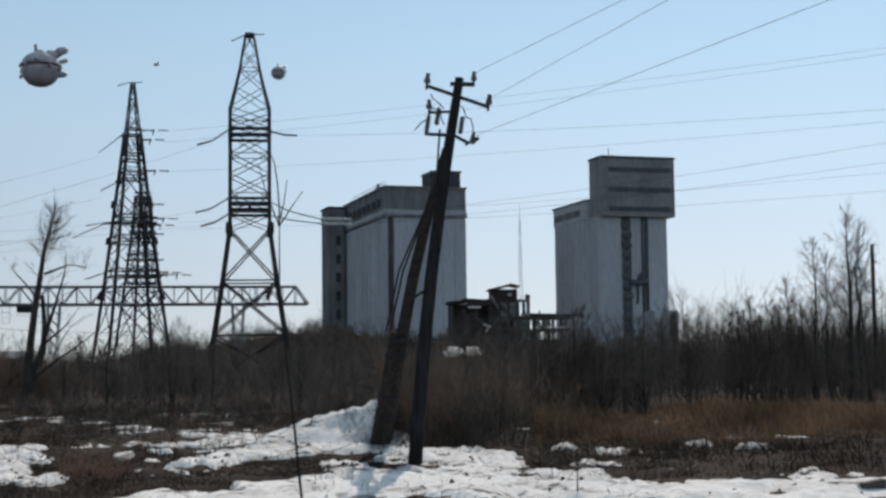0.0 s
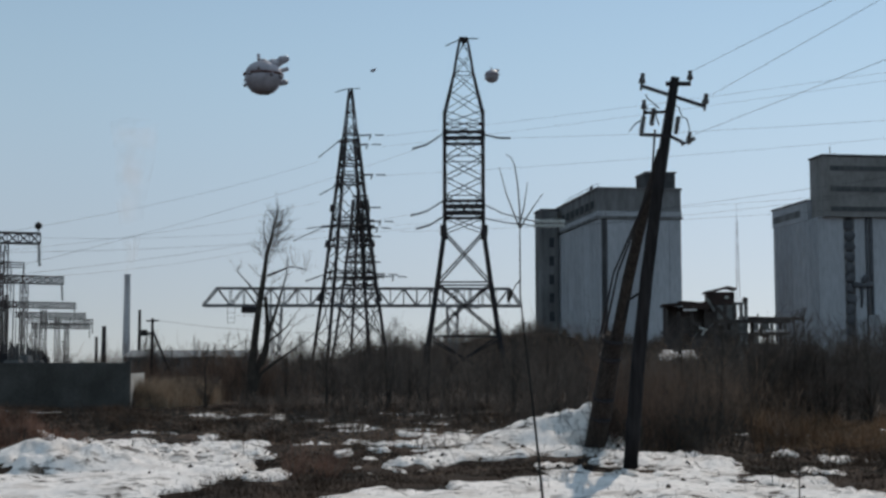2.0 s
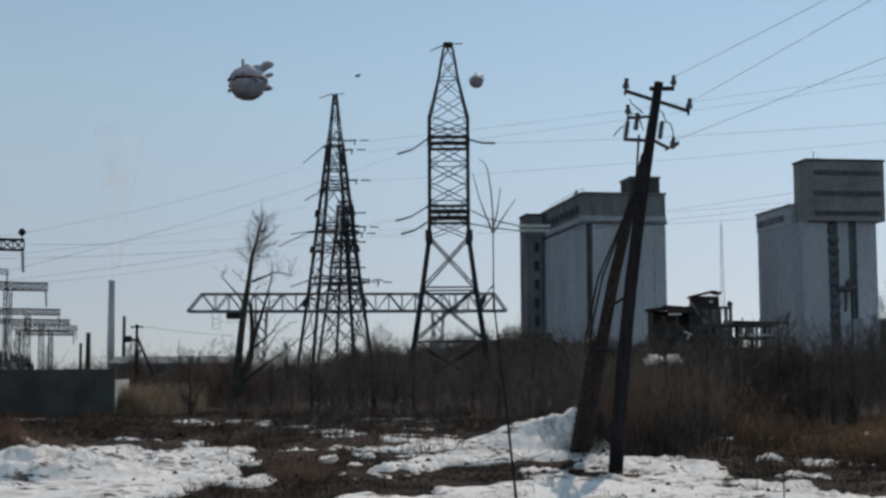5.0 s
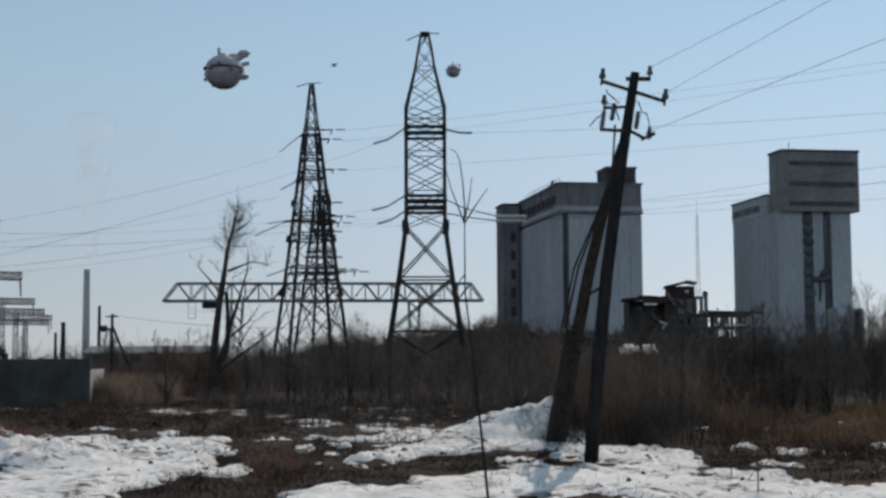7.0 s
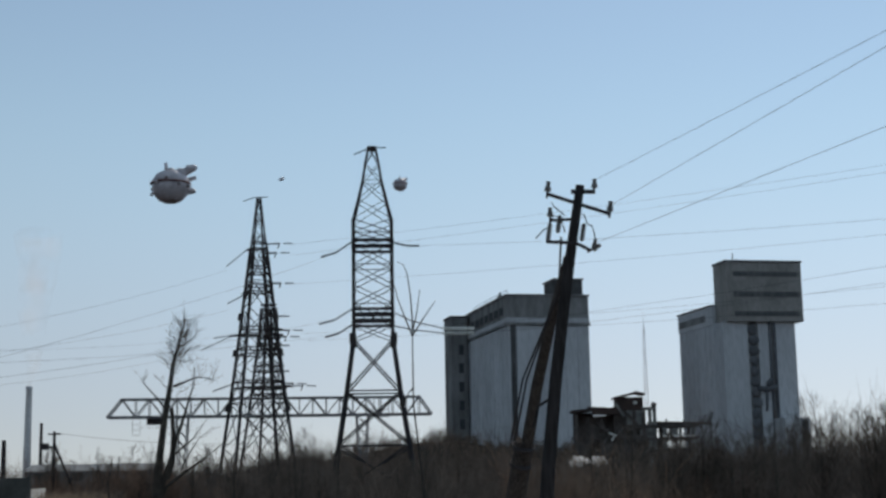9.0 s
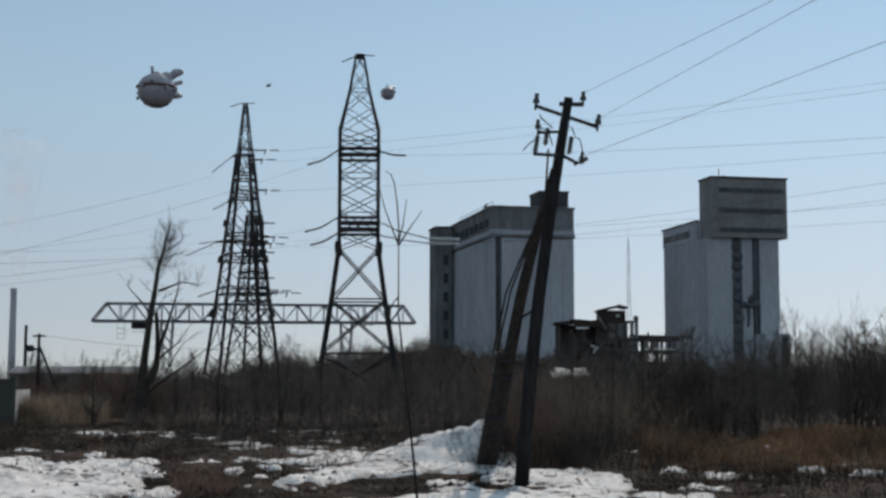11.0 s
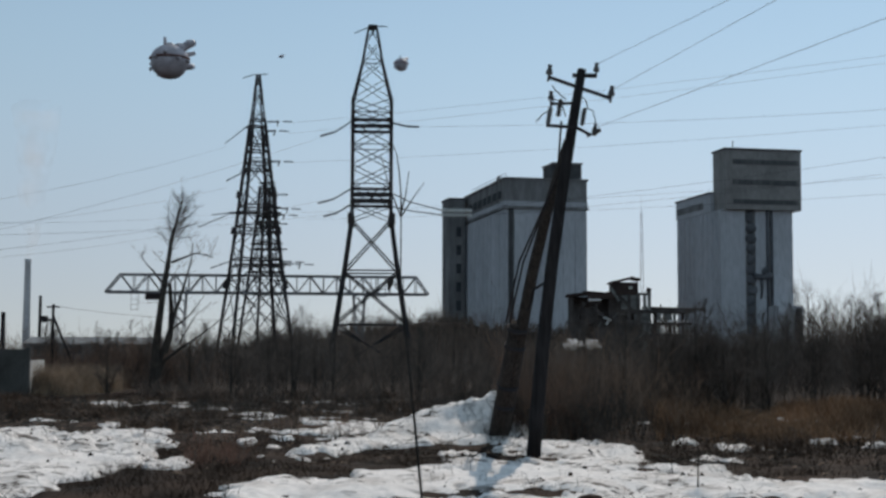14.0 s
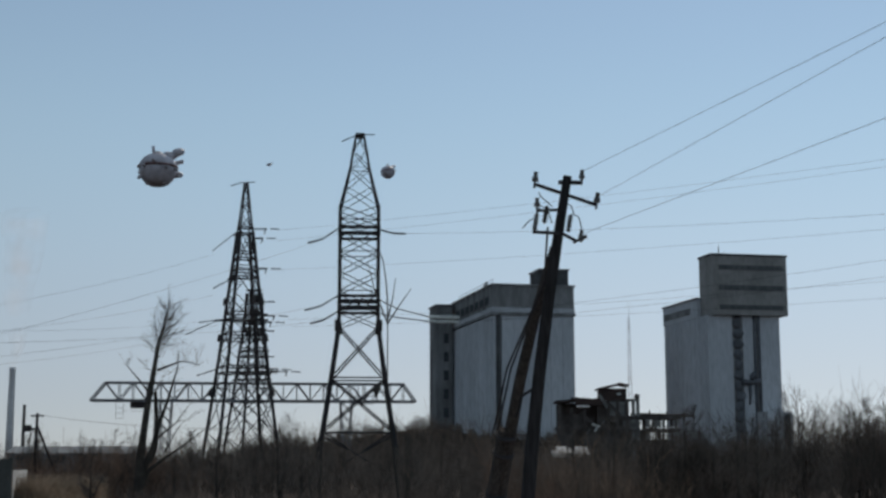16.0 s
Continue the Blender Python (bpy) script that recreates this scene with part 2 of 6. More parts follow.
def part(name, data, mat, parent=None, label=""):
    """Links a bmesh or mesh as one object under a thing or part."""
    if isinstance(data, bmesh.types.BMesh):
        me = bpy.data.meshes.new(name)
        data.to_mesh(me)
        data.free()
    else:
        me = data
    if mat and not me.materials:
        me.materials.append(mat)
    ob = new(name, me)
    ob.parent = parent
    if label:
        ob["label"] = label
    return ob


def beam(bm, p, q, w, d=None):
    """A square bar from p to q."""
    p, q = Vector(p), Vector(q)
    d = d or w
    z = (q - p).normalized()
    a = z.cross(Vector((0, 0, 1)))
    a = a.normalized() if a.length > 1e-4 else Vector((1, 0, 0))
    b = z.cross(a)
    v = [bm.verts.new(o + a * (w / 2 * i) + b * (d / 2 * j)) for o in (p, q) for i, j in ((-1, -1), (1, -1), (1, 1), (-1, 1))]
    for f in ((3, 2, 1, 0), (4, 5, 6, 7), (0, 1, 5, 4), (1, 2, 6, 5), (2, 3, 7, 6), (3, 0, 4, 7)):
        bm.faces.new([v[i] for i in f])


def bars(name, segs, mat, parent, label=""):
    """Each bar is a part of its own."""
    for p, q, w in segs:
        bm = bmesh.new()
        beam(bm, p, q, w)
        ob = part(name, bm, mat, parent, label)
    return ob


def block(bm, lo, hi, bevel=0.0):
    g = bmesh.ops.create_cube(bm, size=1)["verts"]
    for v in g:
        v.co = Vector([(lo[i] + hi[i]) / 2 + v.co[i] * (hi[i] - lo[i]) for i in range(3)])
    if bevel:
        edges = list({e for v in g for e in v.link_edges})
        bmesh.ops.bevel(bm, geom=edges, offset=bevel, segments=2, affect="EDGES")


def box(name, lo, hi, mat, parent=None, label="", bevel=0.0):
    bm = bmesh.new()
    block(bm, lo, hi, bevel)
    return part(name, bm, mat, parent, label)


def rod(bm, pts, radii, sides=8, caps=True):
    """A round tapered tube along points."""
    rings = []
    n = len(pts)
    for i, p in enumerate(pts):
        d = (Vector(pts[min(i + 1, n - 1)]) - Vector(pts[max(i - 1, 0)])).normalized()
        a = d.cross(Vector((0.13, 0.97, 0.2))).normalized()
        b = d.cross(a)
        rings.append([bm.verts.new(Vector(p) + (a * math.cos(k * math.tau / sides) + b * math.sin(k * math.tau / sides)) * radii[i]) for k in range(sides)])
    for r, s in zip(rings, rings[1:]):
        for k in range(sides):
            bm.faces.new((r[k], r[(k + 1) % sides], s[(k + 1) % sides], s[k]))
    if caps:
        bm.faces.new(rings[0][::-1])
        bm.faces.new(rings[-1])


def tube(name, pts, radii, mat, parent=None, label="", sides=8):
    bm = bmesh.new()
    rod(bm, pts, radii, sides)
    ob = part(name, bm, mat, parent, label)
    for p in ob.data.polygons:
        p.use_smooth = len(p.vertices) == 4
    return ob


def lathe(name, profile, mat, parent=None, at=(0, 0, 0), sides=24, label=""):
    """A turned shape from (radius, height) pairs."""
    bm = bmesh.new()
    rings = [[bm.verts.new((at[0] + r * math.cos(k * math.tau / sides), at[1] + r * math.sin(k * math.tau / sides), at[2] + z)) for k in range(sides)] for r, z in profile]
    for r, s in zip(rings, rings[1:]):
        for k in range(sides):
            bm.faces.new((r[k], r[(k + 1) % sides], s[(k + 1) % sides], s[k]))
    bm.faces.new(rings[0][::-1])
    bm.faces.new(rings[-1])
    ob = part(name, bm, mat, parent, label)
    for p in ob.data.polygons:
        p.use_smooth = len(p.vertices) == 4
    return ob


def thing(name, at=(0, 0, 0), turn=0.0, label="", category="", group="", kind=""):
    ob = new(name)
    ob.matrix_basis = pose(*at, 0, 0, turn)
    return tagged(ob, label, category, group, kind)


def mesh_np(name, verts, faces, smooth_=False):
    """A mesh from arrays of vertices and of faces, all with as many corners."""
    me = bpy.data.meshes.new(name)
    k = faces.shape[1]
    me.vertices.add(len(verts))
    me.vertices.foreach_set("co", np.ascontiguousarray(verts, dtype=np.float32).ravel())
    me.loops.add(faces.size)
    me.loops.foreach_set("vertex_index", np.ascontiguousarray(faces, dtype=np.int32).ravel())
    me.polygons.add(len(faces))
    me.polygons.foreach_set("loop_start", np.arange(0, faces.size, k, dtype=np.int32))
    me.polygons.foreach_set("use_smooth", np.full(len(faces), smooth_))
    me.update(calc_edges=True)
    return me


def stems(start, way, length, radius, bend=0.15, rings=3):
    """Many thin tapered three-sided stems: arrays of starts, ways, lengths and radii."""
    n = len(start)
    way = way / np.linalg.norm(way, axis=1, keepdims=True)
    side = np.cross(way, np.array([0.31, 0.87, 0.38]))
    side /= np.linalg.norm(side, axis=1, keepdims=True)
    up = np.cross(way, side)
    drift = rng.normal(0, bend, (n, 3)) * length[:, None]
    ang = np.arange(3) * math.tau / 3
    v = np.zeros((n, rings, 3, 3))
    for i in range(rings):
        t = i / (rings - 1)
        c = start + way * (length * t)[:, None] + drift * t * t
        r = radius * (1 - 0.8 * t)
        for k in range(3):
            v[:, i, k] = c + (side * math.cos(ang[k]) + up * math.sin(ang[k])) * r[:, None]
    base = (np.arange(n) * rings * 3)[:, None]
    f = []
    for i in range(rings - 1):
        for k in range(3):
            a, b = i * 3 + k, i * 3 + (k + 1) % 3
            f.append(np.stack([base[:, 0] + a, base[:, 0] + b, base[:, 0] + b + 3, base[:, 0] + a + 3], axis=1))
    return v.reshape(-1, 3), np.concatenate(f)


def thorns(start, way, length, radius):
    """Many straight three-sided twigs that end in a point."""
    n = len(start)
    side = np.cross(way, np.array([0.31, 0.87, 0.38]))
    side /= np.linalg.norm(side, axis=1, keepdims=True)
    up = np.cross(way, side)
    v = np.zeros((n, 4, 3))
    for k in range(3):
        a = k * math.tau / 3
        v[:, k] = start + (side * math.cos(a) + up * math.sin(a)) * radius[:, None]
    v[:, 3] = start + way * length[:, None]
    f = (np.arange(n) * 4)[:, None, None] + np.array([(0, 1, 3), (1, 2, 3), (2, 0, 3)])[None]
    return v.reshape(-1, 3), f.reshape(-1, 3)


def growth(start, way, length, radius, r, counts=(4, 3), spread=0.5, bend=0.14, rise=0.12, low=0.25):
    """Bent stems that fork into branches and twigs, level by level, as one mesh of triangles."""
    vs, fs, base = [], [], 0
    s, w, ln, rad = start, way / np.linalg.norm(way, axis=1, keepdims=True), length, radius
    for level in range(len(counts) + 1):
        n = len(s)
        if level == len(counts) and level:
            v, f = thorns(s, w, ln, rad)
            drift = np.zeros((n, 3))
        else:
            drift = r.normal(0, bend, (n, 3)) * ln[:, None]
            side = np.cross(w, np.array([0.31, 0.87, 0.38]))
            side /= np.linalg.norm(side, axis=1, keepdims=True)
            up = np.cross(w, side)
            g = np.zeros((n, 7, 3))
            mid = s + w * (ln * 0.5)[:, None] + drift * 0.25
            for k in range(3):
                o = (side * math.cos(k * math.tau / 3) + up * math.sin(k * math.tau / 3)) * rad[:, None]
                g[:, k], g[:, 3 + k] = s + o, mid + o * 0.65
            g[:, 6] = s + w * ln[:, None] + drift
            tri = np.array([(0, 1, 4), (0, 4, 3), (1, 2, 5), (1, 5, 4), (2, 0, 3), (2, 3, 5), (3, 4, 6), (4, 5, 6), (5, 3, 6)])
            v, f = g.reshape(-1, 3), ((np.arange(n) * 7)[:, None, None] + tri[None]).reshape(-1, 3)
        vs.append(v)
        fs.append(f + base)
        base += len(v)
        if level < len(counts):
            k = counts[level]
            u = r.uniform(low, 1.0, n * k)
            i = np.repeat(np.arange(n), k)
            s = s[i] + w[i] * (ln[i] * u)[:, None] + drift[i] * (u * u)[:, None]
            ln = ln[i] * r.uniform(0.3, 0.62, n * k) * (1.15 - 0.5 * u)
            w = w[i] + drift[i] / np.maximum(length.mean(), 0.1) + r.normal(0, spread, (n * k, 3)) + np.array([0, 0, rise])
            w /= np.linalg.norm(w, axis=1, keepdims=True)
            rad = rad[i] * 0.55
    return np.concatenate(vs), np.concatenate(fs)


def blades(pos, height, width, lean=0.25):
    """Many grass blades of two faces each: a bent, tapering strip."""
    n = len(pos)
    a = rng.uniform(0, math.tau, n)
    d = np.stack([np.cos(a), np.sin(a), np.zeros(n)], axis=1)
    off = rng.normal(0, lean, (n, 3)) * height[:, None]
    off[:, 2] = 0
    z = np.array([0, 0, 1.0])
    w = d * (width / 2)[:, None]
    p1 = pos + z * (height * 0.55)[:, None] + off * 0.35
    p2 = pos + z * (height * 0.97)[:, None] + off
    v = np.stack([pos - w, pos + w, p1 + w * 0.8, p1 - w * 0.8, p2 + w * 0.15, p2 - w * 0.15], axis=1).reshape(-1, 3)
    b = np.arange(n) * 6
    f = np.concatenate([np.stack([b, b + 1, b + 2, b + 3], 1), np.stack([b + 3, b + 2, b + 4, b + 5], 1)])
    return v, f


# ---- ground ----
def hump(x, y, cx, cy, rx, ry, turn=0.0):
    c, s = math.cos(radians(turn)), math.sin(radians(turn))
    u, v = (x - cx) * c + (y - cy) * s, -(x - cx) * s + (y - cy) * c
    return 1 - (u / rx) ** 2 - (v / ry) ** 2


def ground_z(x, y):
    x, y = np.asarray(x, float), np.asarray(y, float)
    near = smooth(120, 20, np.hypot(x, y))
    z = near * (0.10 * fbm(x, y, 3.0, 3, 1) + 0.07 * fbm(x, y, 0.8, 3, 2)) * smooth(4, 16, np.hypot(x, y))
    climb = np.clip((x + 5.7) / 3.8, 0, 1) * smooth(-0.5, -1.75, x) * smooth(0, 1, 1 - ((y - 39.0) / 2.9) ** 2)
    z += 1.12 * climb * (1 + 0.26 * fbm(x, y, 0.9, 3, 33))                 # heap that climbs to the strut
    z += 0.12 * smooth(0, 1.0, hump(x, y, 0.8, 33.8, 1.8, 1.8, 0))
    z -= 0.22 * smooth(0, 1.0, hump(x, y, -1.3, 32.0, 0.75, 0.55, 0))      # pit beside the pole
    z += 0.5 * smooth(0, 0.9, hump(x, y, -13.6, 29.6, 2.1, 1.5, 0)) * (1 + 0.5 * fbm(x, y, 0.8, 3, 35))      # heap beside the snowy track
    z += 0.55 * smooth(0, 0.8, hump(x, y, -21.5, 37.0, 5.5, 1.8, 8)) * (1 + 0.5 * fbm(x, y, 1.2, 3, 36))   # russet bank beyond the snow
    z += 0.85 * smooth(9.0, 2.0, np.hypot(x, y * 0.9))                     # bank under the camera
    z += 0.15 * smooth(45, 62, y) * smooth(6, 14, x) * smooth(140, 90, y)
    return z


def axis(lo, hi, step, far, ratio=1.16):
    a = list(np.arange(lo, hi + step / 2, step))
    s = step
    while a[-1] < far:
        s *= ratio
        a.append(a[-1] + s)
    s = step
    while a[0] > -far:
        s *= ratio
        a.insert(0, a[0] - s)
    return np.array(a)


def sheet(xs, ys, fn):
    X, Y = np.meshgrid(xs, ys)
    Z = fn(X, Y)
    n, m = X.shape
    i = np.arange(n * m).reshape(n, m)
    f = np.stack([i[:-1, :-1], i[:-1, 1:], i[1:, 1:], i[1:, :-1]], axis=-1).reshape(-1, 4)
    return np.stack([X, Y, Z], axis=-1).reshape(-1, 3), f


v, f = sheet(axis(-34, 22, 0.26, 3500), axis(16, 66, 0.25, 3500), ground_z)
ground = tagged(part("ground", mesh_np("ground", v, f, True), EARTH), "dark wet brown earth thawing after winter", "ground", kind="structure")

def bank_z(x, y):
    top = 5.8 + 3.6 * smooth(-56, -26, x) - 1.8 * smooth(-24, -12, x) - 1.6 * smooth(-10, 10, x)
    across = smooth(276, 288, y) * smooth(309, 300, y) * smooth(-84, -58, x) * smooth(32, 22, x)
    return -0.5 + top * across * (1 + 0.06 * fbm(x, y, 8, 3, 21))


v, f = sheet(np.arange(-86, 34, 1.2), np.arange(275, 310, 1.2), bank_z)
tagged(part("embankment", mesh_np("embankment", v, f, True), EARTH), "dark overgrown earth bank below the elevators", "bank", kind="structure")

# Snow: patches as ellipses in the plan (x, y, half length, half width, turn).
SNOW_LEFT = ((-20.0, 22.5, 9.6, 8.0, 0), (-22.5, 28.6, 6.6, 5.6, 0), (-10.8, 26.4, 2.4, 3.6, 0), (-15.0, 30.4, 3.8, 9.0, 0), (-13.6, 31.4, 4.0, 6.4, 0), (-12.2, 35.0, 1.8, 4.0, 0), (-11.4, 22.3, 2.6, 4.6, 0), (-9.9, 29.8, 0.7, 2.6, 0), (-8.3, 29.0, 0.6, 2.2, 0), (-16.5, 39.0, 2.0, 2.4, 0))
SNOW_MID = ((-3.0, 38.2, 2.4, 2.9, 0), (-4.6, 35.6, 1.5, 1.4, 20), (-0.7, 35.4, 0.9, 2.2, 0), (0.6, 35.0, 1.2, 2.2, 0), (-10.5, 39.9, 0.25, 0.9, 0), (-9.8, 39.6, 0.2, 0.8, 0), (-8.4, 36.0, 0.25, 0.8, 0), (-9.3, 41.2, 0.4, 0.9, 0), (-7.5, 35.1, 0.3, 0.9, 0), (-7.4, 41.7, 0.8, 2.4, 0), (-7.6, 30.7, 0.45, 1.7, 0), (-6.9, 30.9, 0.9, 1.2, 0), (-6.0, 32.2, 0.9, 1.3, 0), (-5.6, 34.0, 0.9, 1.6, 0), (-6.6, 43.5, 1.0, 2.6, 0), (-5.0, 41.5, 1.6, 1.6, 0), (-2.4, 32.0, 0.6, 0.8, 0))
SNOW_FRONT = ((-5.1, 21.9, 0.7, 3.3, 0), (-4.7, 22.7, 0.8, 3.3, 0), (-3.0, 23.0, 1.4, 4.8, 0), (-3.1, 25.4, 1.0, 3.0, 0), (-1.4, 22.6, 1.5, 5.0, 0), (0.2, 26.4, 1.6, 5.6, 0), (1.6, 25.6, 1.7, 4.6, 0), (0.7, 32.0, 1.3, 3.4, 0), (-0.4, 33.6, 1.2, 1.6, 0), (-0.9, 28.4, 1.9, 2.8, 0), (2.4, 27.6, 1.0, 2.0, 0), (3.2, 22.4, 2.0, 4.0, 0), (5.0, 22.4, 2.2, 4.0, 0), (7.4, 22.6, 2.6, 4.2, 0), (10.5, 22.4, 3.2, 4.0, 0), (15, 22.5, 5, 3.8, 0), (1.5, 19.6, 7.5, 3.4, 0), (-2.6, 20.6, 2.6, 2.4, 0))
SNOW_FAR = ((-21.5, 62.6, 1.0, 1.6, 0), (-19.3, 60.4, 0.7, 2.4, 0), (-18.8, 63.7, 1.1, 1.8, 0), (-16.8, 61.4, 0.9, 1.8, 0), (-14.9, 57.8, 1.0, 1.6, 0), (-12.2, 52.3, 1.4, 1.5, 0), (-13.3, 65.5, 0.7, 1.4, 0), (-11.8, 65.0, 0.9, 2.0, 0), (-10.0, 63.8, 0.7, 1.5, 0), (-14.2, 43.3, 0.8, 0.8, 0), (-17.8, 47.6, 1.1, 0.7, 0), (-38.5, 67.0, 4.5, 1.7, 8), (-30.5, 66.0, 1.6, 0.9, 0))
SNOW_REED = ((3.6, 47.2, 0.9, 1.0, 0), (4.5, 50.1, 0.8, 1.1, 0), (5.0, 46.5, 0.5, 1.0, 0), (3.2, 37.3, 0.5, 0.9, 0), (4.3, 36.0, 0.6, 0.8, 0), (5.4, 36.1, 0.4, 0.7, 0), (8.5, 50.1, 0.8, 1.0, 0), (8.4, 40.8, 0.5, 0.9, 0), (3.5, 31.4, 0.7, 0.7, 0), (12.0, 60.5, 1.0, 1.4, 0), (9.9, 58.1, 0.5, 1.2, 0), (7.2, 39.2, 0.5, 0.9, 0), (8.5, 37.7, 0.5, 0.8, 0), (10.5, 41.1, 0.6, 0.9, 0))


specks = np.random.default_rng(58)                # small remnants scattered over the mud
SNOW_SPECKS = tuple((float(specks.uniform(-0.22, -0.04) * yy - 1.2), float(yy), float(specks.uniform(0.2, 0.75)), float(specks.uniform(0.2, 0.5)), float(specks.uniform(-30, 30))) for yy in specks.uniform(35.5, 60, 60))


def snow_cover(x, y):
    m = np.full(np.shape(x), -2.0)
    for patch in SNOW_LEFT + SNOW_MID + SNOW_FRONT + SNOW_FAR + SNOW_REED + SNOW_SPECKS:
        m = np.maximum(m, np.clip(hump(x, y, *patch), -2, 0.75))
    # the muddy track that cuts the snow
    track = np.abs(x + 6.75 + (y - 22.5) * 0.12) - 1.2 + 0.75 * smooth(25.5, 28.5, y)
    m = np.where(y < 34, np.minimum(m, track * 0.9), m)
    m = np.where((y > 37.6) & (x > -1.75) & (x < 1.5), -2.0, m)         # the bare flank behind the strut
    calm = 1 - 0.8 * smooth(-8.5, -11, x) * smooth(30, 27, y)
    calm = calm * (1 - 0.6 * smooth(0, 0.6, hump(x, y, -2.6, 37.2, 3.4, 3.4)))
    calm = calm * (1 - 0.5 * smooth(-7.5, -9.5, x) * smooth(43, 38, y))
    return m + calm * (0.45 * fbm(x, y, 2.2, 3, 5) + 0.6 * fbm(x, y, 0.8, 4, 6) + 0.22 * fbm(x, y, 0.32, 2, 7) - 0.2)


def snow_z(x, y):
    c = snow_cover(x, y)
    smooth_track = smooth(-8.5, -11, x) * smooth(30, 27, y)
    lumps = 0.075 * fbm(x, y, 1.3, 3, 8) + (0.012 + 0.055 * smooth(27, 34, y)) * fbm(x, y, 0.34, 3, 9)
    lumps = lumps + 0.05 * smooth(0, 0.5, hump(x, y, -13.0, 33.5, 4.5, 5.5)) * (fbm(x, y, 0.5, 2, 11) + 0.3)
    lumps = lumps + 0.09 * smooth(0, 0.5, hump(x, y, -2.9, 37.6, 2.6, 3.4))
    pits = -0.16 * smooth(0.25, 0.75, fbm(x, y, 0.75, 2, 50)) * smooth(25.5, 29, y) * smooth(46, 40, y) * (1 - smooth(0, 0.4, hump(x, y, -2.8, 36.8, 4.2, 4.4)))
    lumps = lumps + pits
    for k in range(22):                                                     # two rows of old footprints
        far = k < 12
        fx, fy = (0.3 + 0.62 * k, 22.7 - 0.05 * k + 0.3 * (k % 2)) if far else (-1.6 + 0.6 * (k - 12), 20.9 + 0.25 * (k % 2))
        d2 = ((x - fx) / 0.2) ** 2 + ((y - fy) / 0.3) ** 2
        lumps = lumps - 0.075 * np.exp(-d2 ** 2) + 0.03 * np.exp(-((np.sqrt(d2) - 1.35) / 0.3) ** 2)
    return ground_z(x, y) + (np.clip(c * 1.8, -0.7, 0.36) * 0.26 + lumps * (1 - 0.85 * smooth_track)) * (1 - 0.55 * smooth(42, 52, y)) - 0.02


ang = np.radians(np.linspace(-22, 37, 760))
dist = 16.5 * (84 / 16.5) ** np.linspace(0, 1, 300)
A, D = np.meshgrid(ang, dist)
X, Y = -np.sin(A) * D, np.cos(A) * D
Z = snow_z(X, Y)
i = np.arange(X.size).reshape(X.shape)
f = np.stack([i[:-1, 1:], i[:-1, :-1], i[1:, :-1], i[1:, 1:]], axis=-1).reshape(-1, 4)
keep = (snow_cover(X, Y) > -0.62).ravel()
f = f[keep[f].any(axis=1)]
tagged(part("snow", mesh_np("snow", np.stack([X, Y, Z], -1).reshape(-1, 3), f, True), SNOW), "patches of old grainy melting snow on brown earth", "snow", kind="stuff")


# ---- pylons ----
def lattice(parent, levels, leg_w, brace_w, mat, style="x"):
    """A four-legged lattice body; levels are (height, half width). Each leg and each panel is a part."""
    corner = ((-1, -1), (1, -1), (1, 1), (-1, 1))
    for cx, cy in corner:
        bm = bmesh.new()
        rod(bm, [(cx * h, cy * h, z) for z, h in levels], [leg_w * 0.66] * len(levels), 4)
        part("leg", bm, mat, parent)
    for k, ((z0, h0), (z1, h1)) in enumerate(zip(levels, levels[1:])):
        segs, rails = [], []
        for (ax, ay), (bx, by) in zip(corner, corner[1:] + corner[:1]):
            segs.append(((ax * h0, ay * h0, z0), (bx * h1, by * h1, z1), brace_w))
            segs.append(((bx * h0, by * h0, z0), (ax * h1, ay * h1, z1), brace_w))
            if k % 2 == 1 or style == "dense":
                rails.append(((ax * h1, ay * h1, z1), (bx * h1, by * h1, z1), brace_w))
        bars("brace", segs, mat, parent)
        if rails:
            bars("rail", rails, mat, parent)


def string_of_discs(parent, p, q, mat, r=0.14, n=9):
    """An insulator string: a rod with discs from p to q."""
    bm = bmesh.new()
    p, q = Vector(p), Vector(q)
    rod(bm, [p, q], [0.04, 0.04], 6)
    for k in range(n):
        c = p.lerp(q, (k + 0.5) / n)
        d = (q - p).normalized() * 0.05
        rod(bm, [c - d, c + d], [r, r * 0.6], 8)
    return part("insulator_string", bm, mat, parent)


pylon = thing("pylon", (-20.8, 146.6, 0), 8, "tall dark steel lattice angle pylon with square waisted body", "pylon")
lattice(pylon, [(0, 4.6), (5.6, 3.75), (11.2, 2.9), (16.8, 2.15)], 0.3, 0.16, STEEL)
lattice(pylon, [(16.8, 2.15), (18.5, 2.1), (20.6, 2.1), (22.7, 2.1), (24.9, 2.1), (27.2, 2.1), (28.4, 2.1), (29.9, 2.1)], 0.26, 0.09, STEEL)
lattice(pylon, [(29.9, 2.1), (32.2, 1.55), (34.4, 1.05), (36.4, 0.75), (38.3, 0.4)], 0.16, 0.07, STEEL)
for z in (18.6, 19.3, 20.0, 26.9, 27.5):
    bars("waist_frame", [((a * 2.15, b * 2.15, z), (c * 2.15, d * 2.15, z), 0.3) for (a, b), (c, d) in (((-1, -1), (1, -1)), ((1, -1), (1, 1)), ((1, 1), (-1, 1)), ((-1, 1), (-1, -1)))], STEEL, pylon)
for z, h in ((16.8, 2.2),):
    for a in (-1, 1):
        for b in (-1, 1):
            box("gusset_plate", (a * h - 0.35, b * h - 0.2, z - 0.6), (a * h + 0.35, b * h + 0.2, z + 0.6), STEEL, pylon, bevel=0.03)
